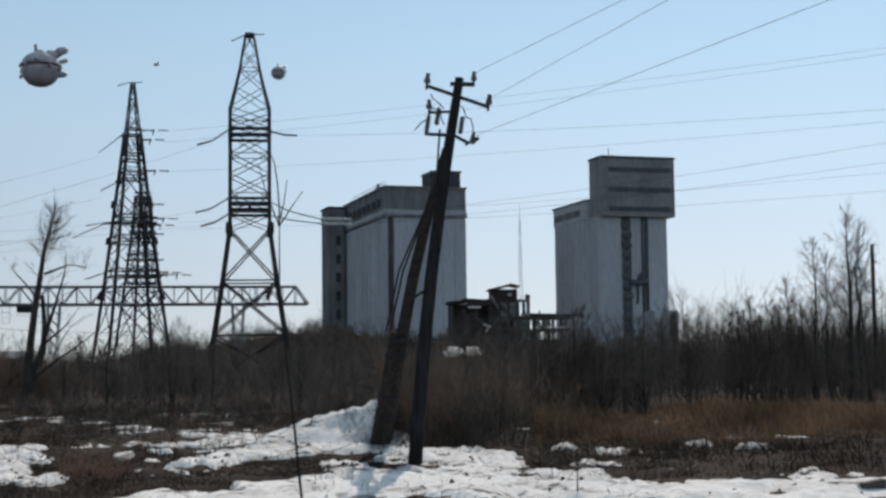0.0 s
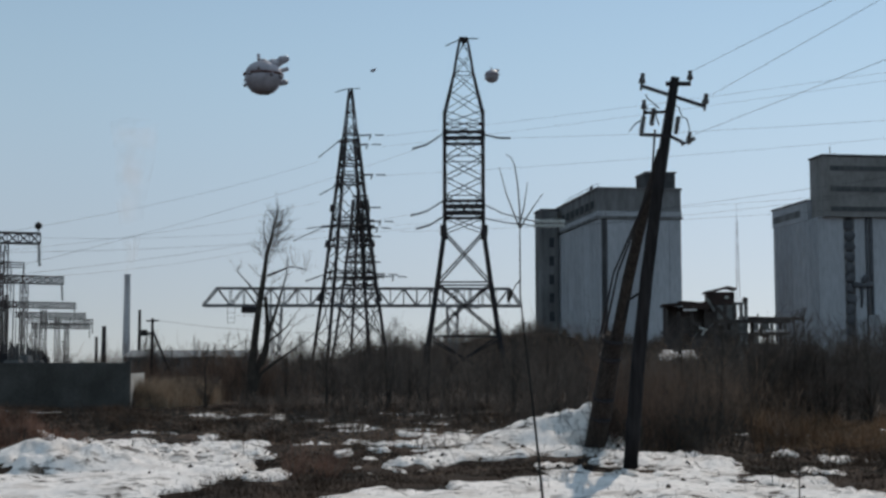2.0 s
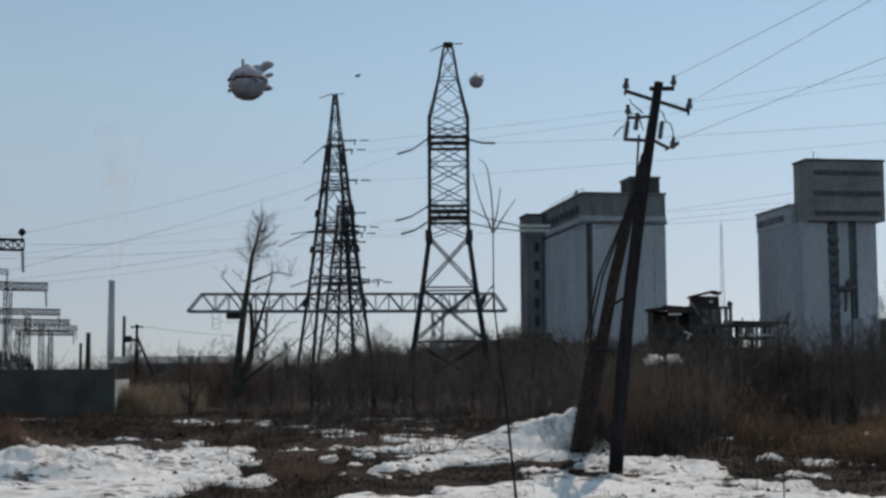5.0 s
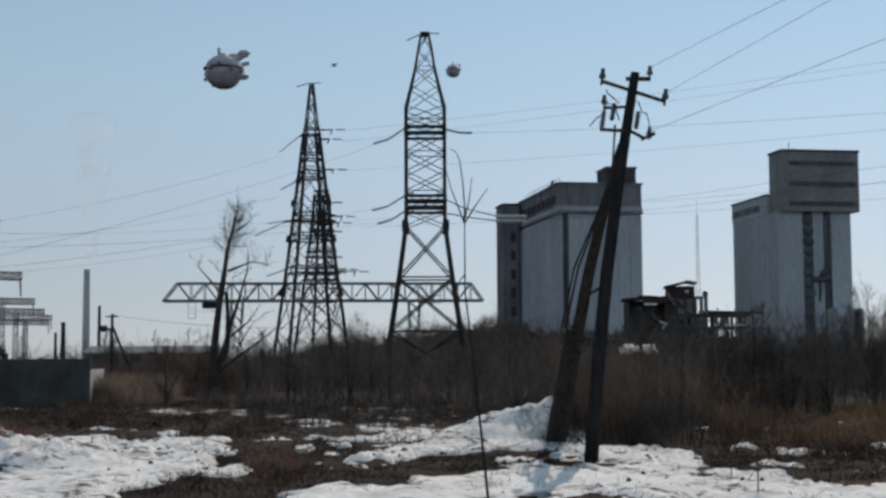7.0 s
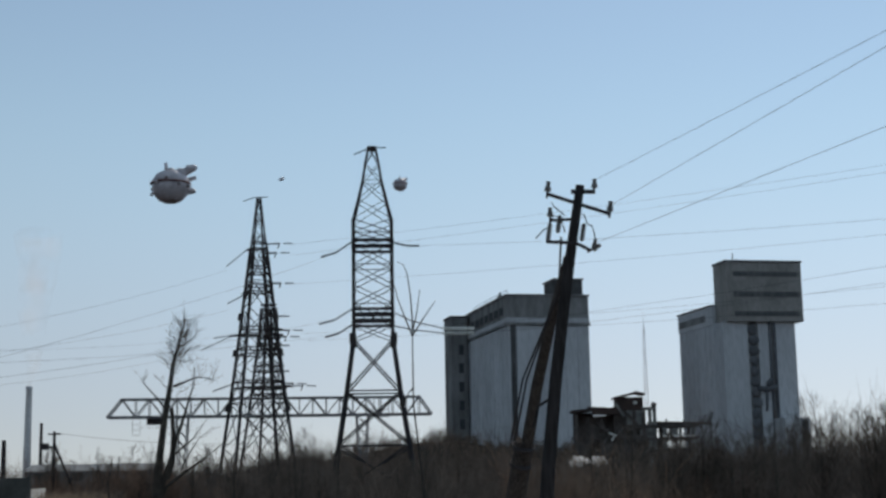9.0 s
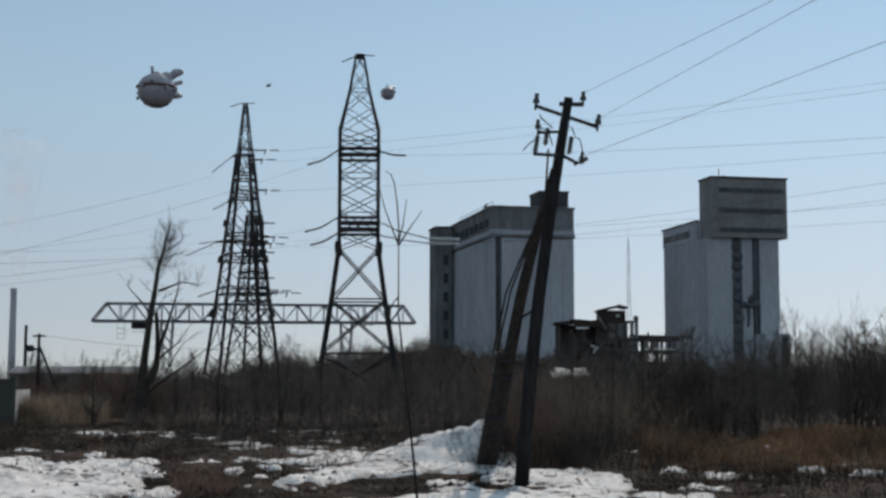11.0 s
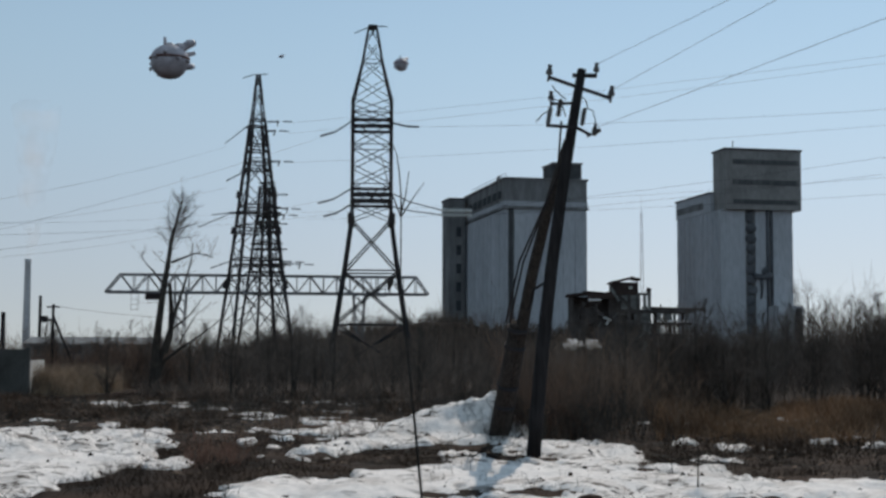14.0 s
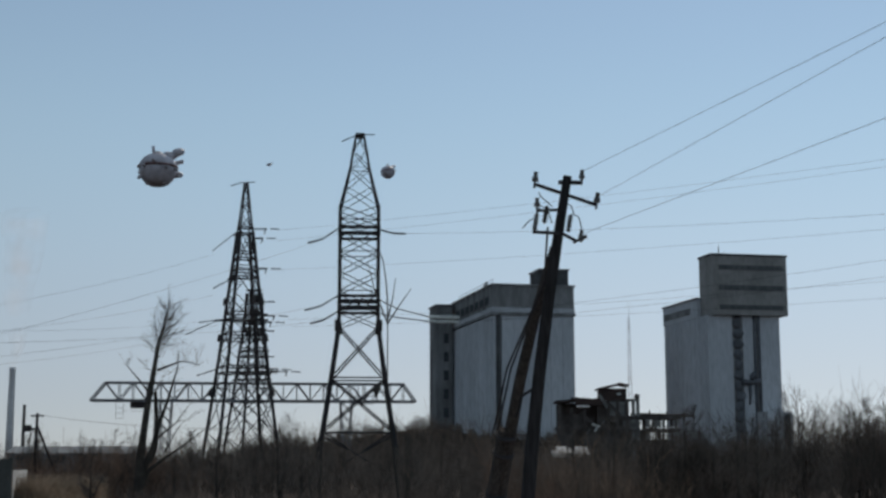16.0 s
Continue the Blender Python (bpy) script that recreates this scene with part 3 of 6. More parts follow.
box("peak_plate", (-0.5, -0.45, 37.95), (0.5, 0.45, 38.4), STEEL, pylon, bevel=0.04)
bars("peak_arm", [((-2.0, 0, 37.5), (-0.4, 0, 38.2), 0.1), ((0.4, 0, 38.3), (1.6, 0, 38.3), 0.1)], STEEL, pylon)
bars("cross_brace", [((-3.9, -3.9, 5.2), (3.3, -3.3, 1.2), 0.2), ((3.9, -3.9, 5.2), (-3.3, -3.3, 1.2), 0.2), ((-3.8, -3.8, 5.4), (3.8, -3.8, 5.4), 0.2)], STEEL, pylon)
for z, side, ln, dz in ((27.6, -1, 3.4, -2.2), (20.2, -1, 3.6, -2.0), (18.5, -1, 3.0, -1.7), (27.4, 1, 2.9, -0.9)):
    string_of_discs(pylon, (side * 2.1, -1.2, z), (side * (2.1 + ln * 0.55), -2.6, z + dz * 0.7), STEEL, 0.13)
    string_of_discs(pylon, (side * (2.1 + ln * 0.55), -2.6, z + dz * 0.7), (side * (2.1 + ln), -4.0, z + dz), STEEL, 0.13)
for z, dz in ((19.9, -2.1), (18.4, -1.1)):
    pts = [(2.1, 0, z), (4.2, -1, z + dz * 0.55), (7.5, -2, z + dz)]
    bm = bmesh.new()
    rod(bm, pts, [0.06, 0.06, 0.06], 6)
    part("jumper", bm, STEEL, pylon)
    string_of_discs(pylon, (7.5, -2, z + dz), (10.8, -3, z + dz - 0.15), PALE_INS, 0.24, 14)

tower = thing("pylon", (-38.8, 169.6, 0), 28, "tall slender dark steel lattice pylon with many short arms", "pylon")
lattice(tower, [(0, 4.2), (6, 3.5), (11.5, 2.85), (16, 2.35), (20, 1.95), (23.5, 1.6), (27, 1.25), (31.5, 0.8)], 0.32, 0.1, STEEL)
lattice(tower, [(31.5, 0.8), (33.6, 0.58), (35.8, 0.38), (37.9, 0.18)], 0.15, 0.07, STEEL)
for z in (31.2, 28.0, 25.6, 20.2, 17.6, 13.4):
    hw = 0.8 + (31.5 - z) * 0.098
    bars("collar", [((a * hw, b * hw, zz), (c * hw, d * hw, zz), 0.17) for zz in (z, z + 0.8) for (a, b), (c, d) in (((-1, -1), (1, -1)), ((1, -1), (1, 1)), ((1, 1), (-1, 1)), ((-1, 1), (-1, -1)))], STEEL, tower)
T_INV = Matrix.Rotation(radians(-28), 4, "Z")


def around(v):
    """A place beside the turned tower, given along the world's axes."""
    return T_INV @ Vector(v)


bars("peak_arm", [(around((-2.0, 0, 37.5)), around((-0.7, 0, 37.9)), 0.1), (around((-0.7, 0, 37.9)), around((1.2, 0, 37.95)), 0.1)], STEEL, tower)
for z, x0, x1 in ((31.7, 0.9, 3.0), (30.5, 1.0, 2.6), (26.6, 1.6, 3.2), (20.6, 2.2, 4.3), (19.8, 2.2, 3.9), (13.9, 3.0, 4.8), (13.6, 3.0, 6.0)):
    string_of_discs(tower, around((x0, -0.6, z)), around((x1, -1.2, z - 0.1)), STEEL, 0.15, 8)
    bars("tension_yoke", [(around((x1 + 0.5, -1.3, z - 0.12)), around((x1 + 1.7, -1.5, z - 0.2)), 0.13)], STEEL, tower)
    bars("clamp", [(around((x1, -1.2, z)), around((x1 - 0.25, -1.2, z - 0.7)), 0.12)], STEEL, tower)
for z, x0, x1, dz in ((31.4, -0.9, -3.8, -2.6), (25.4, -1.4, -3.6, -1.4), (20.3, -1.8, -5.3, -0.6), (20.1, -3.0, -7.0, -1.9), (13.9, -3.2, -5.4, -0.9)):
    string_of_discs(tower, around((x0, -0.6, z)), around((x1, -1.6, z + dz)), STEEL, 0.13, 10)

for z, xa, xb, w in ((20.0, -3.4, 3.4, 0.24), (20.7, -2.0, 3.4, 0.18), (13.5, -1.9, 4.4, 0.26), (14.0, -1.2, 3.4, 0.2), (30.9, -1.4, 1.4, 0.2), (25.3, -1.9, 1.8, 0.18)):
    bars("cross_arm", [(around((xa, -1.0, z)), around((xb, -1.0, z)), w)], STEEL, tower)
for z in (10.5, 17.4, 22.0):
    hw = 0.8 + (31.5 - z) * 0.105
    bars("gusset_plate", [(around((-hw * 1.33, 0, z)), around((-hw * 1.25, 0, z + 0.9)), 0.5), (around((hw * 1.33, 0, z)), around((hw * 1.25, 0, z + 0.9)), 0.5)], STEEL, tower)
rear = thing("pylon", (-46.5, 210.5, 0), 40, "dark steel lattice pylon standing behind a taller one", "pylon")
lattice(rear, [(0, 3.6), (6, 2.9), (11.5, 2.3), (16, 1.85), (20, 1.5), (24, 1.1), (28.6, 0.85)], 0.34, 0.12, STEEL)
for z in (28.2, 22.9, 22.0, 18.6, 15.0):
    hw = 0.85 + (28.6 - z) * 0.094
    bars("collar", [((a * hw, b * hw, zz), (c * hw, d * hw, zz), 0.2) for zz in (z, z + 0.9) for (a, b), (c, d) in (((-1, -1), (1, -1)), ((1, -1), (1, 1)), ((1, 1), (-1, 1)), ((-1, 1), (-1, -1)))], STEEL, rear)
R_INV = Matrix.Rotation(radians(-40), 4, "Z")
for z in (27.2, 22.6, 18.6, 16.2):
    string_of_discs(rear, R_INV @ Vector((1.4, -0.8, z)), R_INV @ Vector((3.6, -1.2, z - 0.1)), STEEL, 0.18, 8)


# ---- gantry crane ----
crane = thing("gantry_crane", (-61.8, 179.7, 0), math.degrees(math.atan2(9.4, 43.1)), "long grey lattice gantry crane bridge on slim legs", "crane")
LEN, Z0, Z1, DEEP = 44.1, 10.6, 13.0, 2.4
for y in (0, DEEP):
    bars("bottom_chord", [((0, y, Z0), (LEN, y, Z0), 0.32)], CRANE, crane)
    bars("top_chord", [((1.9, y, Z1), (LEN - 1.7, y, Z1), 0.24)], CRANE, crane)
    segs = [((0, y, Z0), (1.9, y, Z1), 0.2), ((LEN, y, Z0), (LEN - 1.7, y, Z1), 0.2)]
    n = 22
    for k in range(n):
        xa, xb = 1.9 + k * (LEN - 3.6) / n, 1.9 + (k + 1) * (LEN - 3.6) / n
        segs.append(((xa, y, Z0 if k % 2 else Z1), (xb, y, Z1 if k % 2 else Z0), 0.14))
        segs.append(((xb, y, Z0), (xb, y, Z1), 0.1))
    bars("web_member", segs, CRANE, crane)
for k in range(12):
    xa = 1.9 + k * (LEN - 3.6) / 11
    bars("tie", [((xa, 0, Z0), (xa, DEEP, Z0), 0.14), ((xa, 0, Z1), (xa, DEEP, Z1), 0.1)], CRANE, crane)
for x in (10.0, 34.5):
    for y, yy in ((0, -2.2), (DEEP, DEEP + 2.2)):
        bars("leg", [((x - 0.8, y, Z0), (x - 0.2, yy, 0), 0.15), ((x + 0.8, y, Z0), (x + 0.2, yy, 0), 0.15)] + [((x - 0.75 + 0.08 * k, y + (yy - y) * k / 7, Z0 * (1 - k / 7)), (x + 0.72 - 0.08 * k, y + (yy - y) * (k + 1) / 7, Z0 * (1 - (k + 1) / 7)), 0.1) for k in range(7)], CRANE, crane)
    bars("sill_beam", [((x, -2.4, 0.35), (x, DEEP + 2.4, 0.35), 0.5)], CRANE, crane)
box("trolley", (5.3, 0.2, Z0 - 1.0), (7.4, DEEP - 0.2, Z0 - 0.2), STEEL, crane, "dark hoist trolley", 0.06)
bars("hanging_cage", [((5.0 + dx, 0.6, Z0 - 0.2), (5.0 + dx, 0.6, Z0 - 2.4), 0.05) for dx in (-1.6, -0.6)] + [((3.4, 0.6, z), (4.4, 0.6, z), 0.05) for z in (Z0 - 1.0, Z0 - 1.7, Z0 - 2.4)], CRANE, crane)
bars("cabin_frame", [((35.0 + dx, -0.8, Z0 - 0.4), (35.0 + dx, -0.8, Z1 - 0.2), 0.1) for dx in (0, 1.0, 2.0, 3.0)] + [((35.0, -0.8, z), (38.0, -0.8, z), 0.1) for z in (Z0 - 0.4, Z0 + 0.6, Z1 - 0.2)], CRANE, crane)


# ---- wooden power pole ----
POLE_B, POLE_T = Vector((-0.74, 32.16, -0.4)), Vector((0.46, 32.17, 9.15))
STRUT_B, STRUT_T = Vector((-1.55, 36.6, 0.1)), Vector((0.20, 32.34, 7.45))
pole = thing("utility_pole", (0, 0, 0), 0, "leaning dark tarred wooden power pole with a raking strut", "power pole")


def along(a, b, t):
    return Vector(a).lerp(Vector(b), t)


def pole_at(t):
    """A place on the pole, which bows a little."""
    return along(POLE_B, POLE_T, t) + Vector((-0.14 * math.sin(math.pi * min(1, max(0, t))), 0, 0))


def strut_at(t):
    """A place on the strut, which bows more."""
    return along(STRUT_B, STRUT_T, t) + Vector((-0.11 - 0.15 * math.sin(math.pi * min(1, max(0, t)) ** 1.4) + 0.03 * t, 0, 0))


tube("post", [pole_at(t) for t in (0, 0.15, 0.3, 0.5, 0.7, 0.85, 1.0)], [0.17, 0.167, 0.162, 0.15, 0.138, 0.122, 0.105], POLE_WOOD, pole, sides=14)
tube("strut", [strut_at(t) for t in (-0.14, 0.0, 0.2, 0.4, 0.6, 0.8, 1.0)], [0.2, 0.19, 0.178, 0.164, 0.145, 0.125, 0.105], STRUT_WOOD, pole, "weathered grey-brown wooden strut", 14)
tube("strut_stub", [strut_at(t) + Vector((-0.18, -0.08, 0)) for t in (-0.16, 0.2, 0.42)], [0.17, 0.17, 0.14], STRUT_WOOD, pole, "short stub post lashed to the strut", 12)
for t in (0.13, 0.2, 0.34, 0.4):
    c = strut_at(t) + Vector((-0.09, -0.04, 0))
    d = (STRUT_T - STRUT_B).normalized() * 0.05
    bm = bmesh.new()
    rod(bm, [c - d * 0.6, c + d * 0.6], [0.29, 0.29], 14)
    part("wire_band", bm, STEEL, pole)
# fittings at the head of the pole
pole_u = (POLE_T - POLE_B).normalized()
pole_r = Vector((math.cos(radians(-20)), 0, math.sin(radians(-20))))
head = pole_at(0.954)
bars("cross_arm", [(head - pole_r * 0.78, head + pole_r * 0.82, 0.075)], STEEL, pole)


def pin_insulator(at, up, s=1.0):
    up = Vector(up).normalized()
    bm = bmesh.new()
    at = Vector(at)
    rod(bm, [at - up * 0.10 * s, at + up * 0.06 * s, at + up * 0.07 * s, at + up * 0.16 * s, at + up * 0.2 * s, at + up * 0.3 * s], [0.03 * s, 0.03 * s, 0.085 * s, 0.075 * s, 0.05 * s, 0.055 * s], 12)
    return part("insulator", bm, PORCELAIN, pole)


pin_insulator(head - pole_r * 0.76, pole_u)
pin_insulator(head + pole_r * 0.80, pole_u)
top = pole_at(0.985)
bars("top_bracket", [(top - Vector((0.2, 0, 0)), top + Vector((0.36, 0, -0.02)), 0.09)], STEEL, pole)
pin_insulator(top + Vector((0.36, 0, 0.02)), (0.05, 0, 1), 0.9)
mid = pole_at(0.915)
bars("side_bracket", [(mid, mid + Vector((-0.6, -0.02, -0.02)), 0.06)], STEEL, pole)
pin_insulator(mid + Vector((-0.6, -0.02, 0.02)), (0.02, 0, 1), 0.9)
low = pole_at(0.858)
bars("switch_frame", [(low + Vector((-0.62, -0.1, 0.0)), low + Vector((0.1, -0.1, -0.06)), 0.07), (low + Vector((0.1, -0.1, -0.06)), low + Vector((0.42, -0.1, -0.24)), 0.07)], STEEL, pole)
for dx, dz in ((-0.58, 0.02), (-0.34, 0.2), (0.22, -0.02)):
    bm = bmesh.new()
    a = low + Vector((dx, -0.12, dz))
    b = a + Vector((0.07, 0, 0.42))
    rod(bm, [a, b], [0.035, 0.035], 8)
    for k in range(6):
        c = a.lerp(b, (k + 0.6) / 6.5)
        rod(bm, [c, c + (b - a).normalized() * 0.035], [0.075, 0.05], 10)
    part("fuse", bm, PORCELAIN, pole)
pin_insulator(low + Vector((0.42, -0.1, -0.24)), (0.6, 0, 0.3), 0.9)
pin_insulator(low + Vector((0.5, -0.1, -0.18)), (0.3, 0, 1), 0.7)
for pts in (((-0.52, 0.45), (-0.42, 0.62), (-0.26, 0.55), (-0.16, 0.2)), ((-0.5, 0.36), (-0.68, 0.28), (-0.8, 0.15), (-0.86, 0.08)), ((-0.15, 0.6), (-0.3, 0.75), (-0.42, 0.85), (-0.46, 0.95)), ((0.36, 0.42), (0.3, 0.62), (0.2, 0.66), (0.12, 0.5)), ((0.34, 0.4), (0.48, 0.34), (0.54, 0.1), (0.5, -0.1))):
    bm = bmesh.new()
    rod(bm, [low + Vector((x, -0.12, z)) for x, z in pts], [0.014] * 4, 6)
    part("lead_wire", bm, STEEL, pole)
for off in (-0.26, -0.16):
    pts = [low + Vector((-0.26, -0.12, 0.1)), low + Vector((-0.36, 0.0, -1.2)), strut_at(0.62) + Vector((off - 0.12, -0.2, 0)), strut_at(0.42) + Vector((off - 0.16, -0.2, 0))]
    tube("down_cable", pts, [0.025] * 4, STEEL, pole, sides=6)
hook = pole_at(0.44)
tube("cable_loop", [hook + Vector((-0.1, -0.1, 0.25)), hook + Vector((-0.34, -0.12, 0.1)), hook + Vector((-0.42, -0.12, -0.25)), hook + Vector((-0.5, -0.1, -0.4))], [0.035] * 4, POLE_WOOD, pole, sides=6)


# ---- wires ----
def wire(p, q, sag, r, name="wire", group="power lines", label="thin sagging grey overhead conductor", n=24):
    bm = bmesh.new()
    p, q = Vector(p), Vector(q)
    pts = [p.lerp(q, t) - Vector((0, 0, 4 * sag * t * (1 - t))) for t in (k / n for k in range(n + 1))]
    rod(bm, pts, [r] * (n + 1), 4)
    return tagged(part(name, bm, WIRE), label, "wire", group)


# the low line from the pole towards the road behind the camera
for p, q in ((top + Vector((0.36, 0, 0.25)), (5.2, 21.38, 9.21)), (head + pole_r * 0.8 + pole_u * 0.2, (5.19, 21.38, 8.95)), (low + Vector((0.52, -0.1, -0.08)), (5.11, 21.4, 7.66))):
    q = Vector(p).lerp(Vector(q), 2.6)
    wire(p, q, 0.0, 0.0048, group="low line wires", label="thin dark wire strung from the leaning wooden pole")
# lines from the pylons to both sides
for p, q in (((-15.55, 144.16, 26.66), (47.75, 95.72, 20.92)), ((-10.21, 144.64, 17.83), (44.98, 95.52, 19.64)), ((-11.11, 144.57, 16.98), (45.38, 95.55, 18.0))):
    wire(p, q, 0.7, 0.012)
for p, q in (((-33.35, 164.66, 30.78), (65.51, 121.91, 33.64)), ((-33.67, 164.59, 29.43), (65.65, 121.94, 33.21)), ((-34.44, 164.43, 25.76), (65.85, 122.07, 25.66)), ((-32.21, 164.88, 19.63), (64.57, 121.89, 20.98)), ((-31.52, 165.02, 18.8), (64.18, 121.83, 18.89))):
    wire(p, q, 0.8, 0.012)
for p, q in (((-41.17, 162.88, 27.55), (-55.24, 98.22, 11.95)), ((-41.09, 162.9, 22.53), (-55.2, 98.24, 10.89)), ((-43.78, 162.2, 17.62), (-53.74, 98.63, 8.86)), ((-40.59, 163.02, 19.49), (-55.46, 98.18, 12.56))):
    wire(p, q, 0.8, 0.012)
for p, q in (((-24.88, 140.82, 25.24), (-56.3, 92.7, 7.41)), ((-25.34, 140.74, 18.35), (-56.02, 92.77, 8.24)), ((-24.63, 140.86, 16.87), (-56.4, 92.68, 10.74))):
    wire(p, q, 0.8, 0.012)


# ---- grain elevators ----
elev = thing("grain_elevator", (-14.05, 329.7, 0), 17, "pale whitewashed concrete grain elevator with grey upper gallery", "grain elevator")
W, DP, H, CZ = 20.8, 44.0, 45.3, 37.6
box("silo_body", (0.25, 0.25, 0), (W - 0.25, DP, CZ), ELEV_WALL, elev)
for k in range(6):
    a = 2.4 + k * (W - 2.4) / 6
    box("wall_panel", (a + 0.04, 0.0, 0.5), (a + (W - 2.4) / 6 - 0.04, 0.26, CZ - 0.3), ELEV_WALL, elev, bevel=0.05)
# shade of the corner recess is put into the dark colour
box("corner_slot", (0.9, 0.1, 0.3), (2.2, 0.26, CZ), ELEV_DARK, elev, "recessed corner joint coloured dark for its shade")
for k in range(10):
    b = 0.6 + k * (DP - 1) / 10
    bm = bmesh.new()
    rod(bm, [(0.9, b + 2.15, 0), (0.9, b + 2.15, CZ - 0.3)], [1.35, 1.35], 16)
    ob = part("silo_bay", bm, ELEV_WALL, elev)
    ob.data.materials[0] = ELEV_WALL
box("cornice", (-0.35, -0.3, CZ), (W + 0.35, DP + 0.3, CZ + 0.7), ELEV_GREY, elev, bevel=0.08)
box("light_course", (-0.15, -0.15, CZ + 0.7), (W + 0.15, DP + 0.1, CZ + 1.9), ELEV_WALL, elev, bevel=0.05)
box("gallery", (0, 0, CZ + 1.9), (W, DP, H - 0.5), ELEV_GREY, elev)
box("parapet", (-0.3, -0.3, H - 0.5), (W + 0.3, DP + 0.3, H), ELEV_GREY, elev, bevel=0.06)
for k in range(7):
    b = 3.5 + k * 5.2
    win = box("window", (-0.12, b, CZ + 2.9), (-0.02, b + 3.6, CZ + 4.7), GLASS, elev)
    bars("frame", [((-0.14, b, z), (-0.14, b + 3.6, z), 0.14) for z in (CZ + 2.9, CZ + 3.8, CZ + 4.7)], ELEV_DARK, win)
box("penthouse", (12.8, 2.0, H), (20.1, 11.0, H + 3.9), ELEV_DARK, elev, "dark lift penthouse")
box("penthouse_roof", (12.5, 1.7, H + 3.9), (20.4, 11.3, H + 4.3), ELEV_GREY, elev, bevel=0.05)
for x, h in ((1.2, 1.1), (2.6, 0.8), (0.6, 1.4)):
    bars("roof_vent", [((x, 4 + x * 7, H), (x, 4 + x * 7, H + h), 0.5)], ELEV_GREY, elev)
bars("roof_rail", [((0.3, 0.5 + 4 * k, H), (0.3, 0.5 + 4 * k, H + 1.0), 0.08) for k in range(10)] + [((0.3, 0.5, H + 1.0), (0.3, 36.5, H + 1.0), 0.08)], STEEL, elev)
box("stair_tower", (-5.2, DP - 4, 0), (-0.8, DP + 5, H - 1.3), ELEV_GREY, elev, "grey stair tower with dark openings")
box("stair_tower_roof", (-5.5, DP - 4.3, H - 1.3), (-0.5, DP + 5.3, H - 0.8), ELEV_DARK, elev, bevel=0.05)
# solid dark box standing in for the shaded gap
box("recess", (-0.85, DP - 3.0, 0), (0.4, DP + 3, CZ), ELEV_DARK, elev, "dark box standing for the shaded recess beside the stair tower")
for k in range(6):
    box("opening", (-3.2, DP - 4.12, 9 + k * 5.0), (-1.9, DP - 3.98, 11.6 + k * 5.0), GLASS, elev)

work = thing("grain_elevator", (38.4, 337.8, 0), 16.5, "pale grain elevator tower with overhanging grey headhouse", "grain elevator")
W, DP, H = 19.4, 29.5, 42.9
box("silo_body", (0.25, 0.3, 0), (W - 0.2, DP, H - 5.0), ELEV_WALL, work)
for a, b in ((0.0, 6.6), (9.2, 12.0), (13.9, 19.0)):
    box("wall_panel", (a + 0.03, 0.0, 3.0), (b - 0.03, 0.32, H - 5.0), ELEV_WALL, work, bevel=0.06)
# the strip's darkness is all in its colour
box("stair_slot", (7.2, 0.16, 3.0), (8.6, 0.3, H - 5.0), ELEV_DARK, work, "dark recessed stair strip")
box("slot_wall", (6.6, 0.2, 3.0), (9.2, 0.31, H - 5.0), ELEV_GREY, work)
soot = np.random.default_rng(23)
for k in range(13):
    bm = bmesh.new()
    c = Vector((7.9 + soot.normal(0, 0.18), 0.1, 5.4 + k * 2.55))
    w = soot.uniform(1.05, 1.5)
    rod(bm, [c + Vector((soot.normal(0, 0.1), 0, d)) for d in (-1.15, -0.8, -0.2, 0.4, 0.9, 1.15)], [w * q for q in (0.45, 0.8, 1.0, 0.95, 0.7, 0.4)], 10)
    bmesh.ops.scale(bm, vec=(1, 0.45, 1), space=Matrix.Translation(-c), verts=bm.verts)
    part("stair_balcony", bm, ELEV_SOOT, work, "sooty rounded stair balcony")
box("pipe_slot", (12.1, 0.16, 3.0), (13.8, 0.34, H - 5.0), ELEV_GREY, work, "recessed pipe strip")
for x in (12.35, 13.45):
    tube("downpipe", [(x, -0.1, 4), (x, -0.1, H - 5)], [0.32, 0.32], ELEV_SOOT, work)
tube("cross_pipe", [(8.4, -0.3, 21.6), (11.2, -0.4, 21.3), (13.4, -0.3, 22.0)], [0.75, 0.65, 0.6], ELEV_SOOT, work)
tube("pipe_valve", [(11.0, -0.4, 22.0), (11.3, -0.4, 22.9), (11.9, -0.4, 23.9)], [0.5, 0.75, 0.45], ELEV_SOOT, work)
tube("drop_pipe", [(10.6, -0.3, 21.0), (10.7, -0.3, 18.6), (10.4, -0.3, 16.0)], [0.4, 0.35, 0.2], ELEV_SOOT, work)
for k in range(9):
    bm = bmesh.new()
    b = 1.2 + k * (DP - 2) / 9
    rod(bm, [(0.75, b + 1.7, 0), (0.75, b + 1.7, H - 5.3)], [1.1, 1.1], 16)
    part("silo_bay", bm, ELEV_WALL, work)
box("upper_gallery", (0, 6.0, H - 5.0), (W, DP, H - 0.4), ELEV_WALL, work)
box("gallery_strip", (-0.12, 10.5, H - 3.9), (-0.02, DP - 1, H - 2.2), ELEV_GREY, work)
box("gallery_roof", (-0.3, 6.0, H - 0.4), (W + 0.3, DP + 0.3, H), ELEV_GREY, work, bevel=0.05)
HX0, HX1, HY0, HY1, HZ0, HZ1 = 1.0, W + 1.6, -1.2, 6.6, 37.9, 52.6
box("headhouse", (HX0, HY0, HZ0), (HX1, HY1, HZ1), HEAD_GREY, work, "grey overhanging headhouse", 0.06)
box("headhouse_parapet", (HX0 - 0.25, HY0 - 0.25, HZ1), (HX1 + 0.25, HY1 + 0.25, HZ1 + 0.5), ELEV_DARK, work, bevel=0.05)
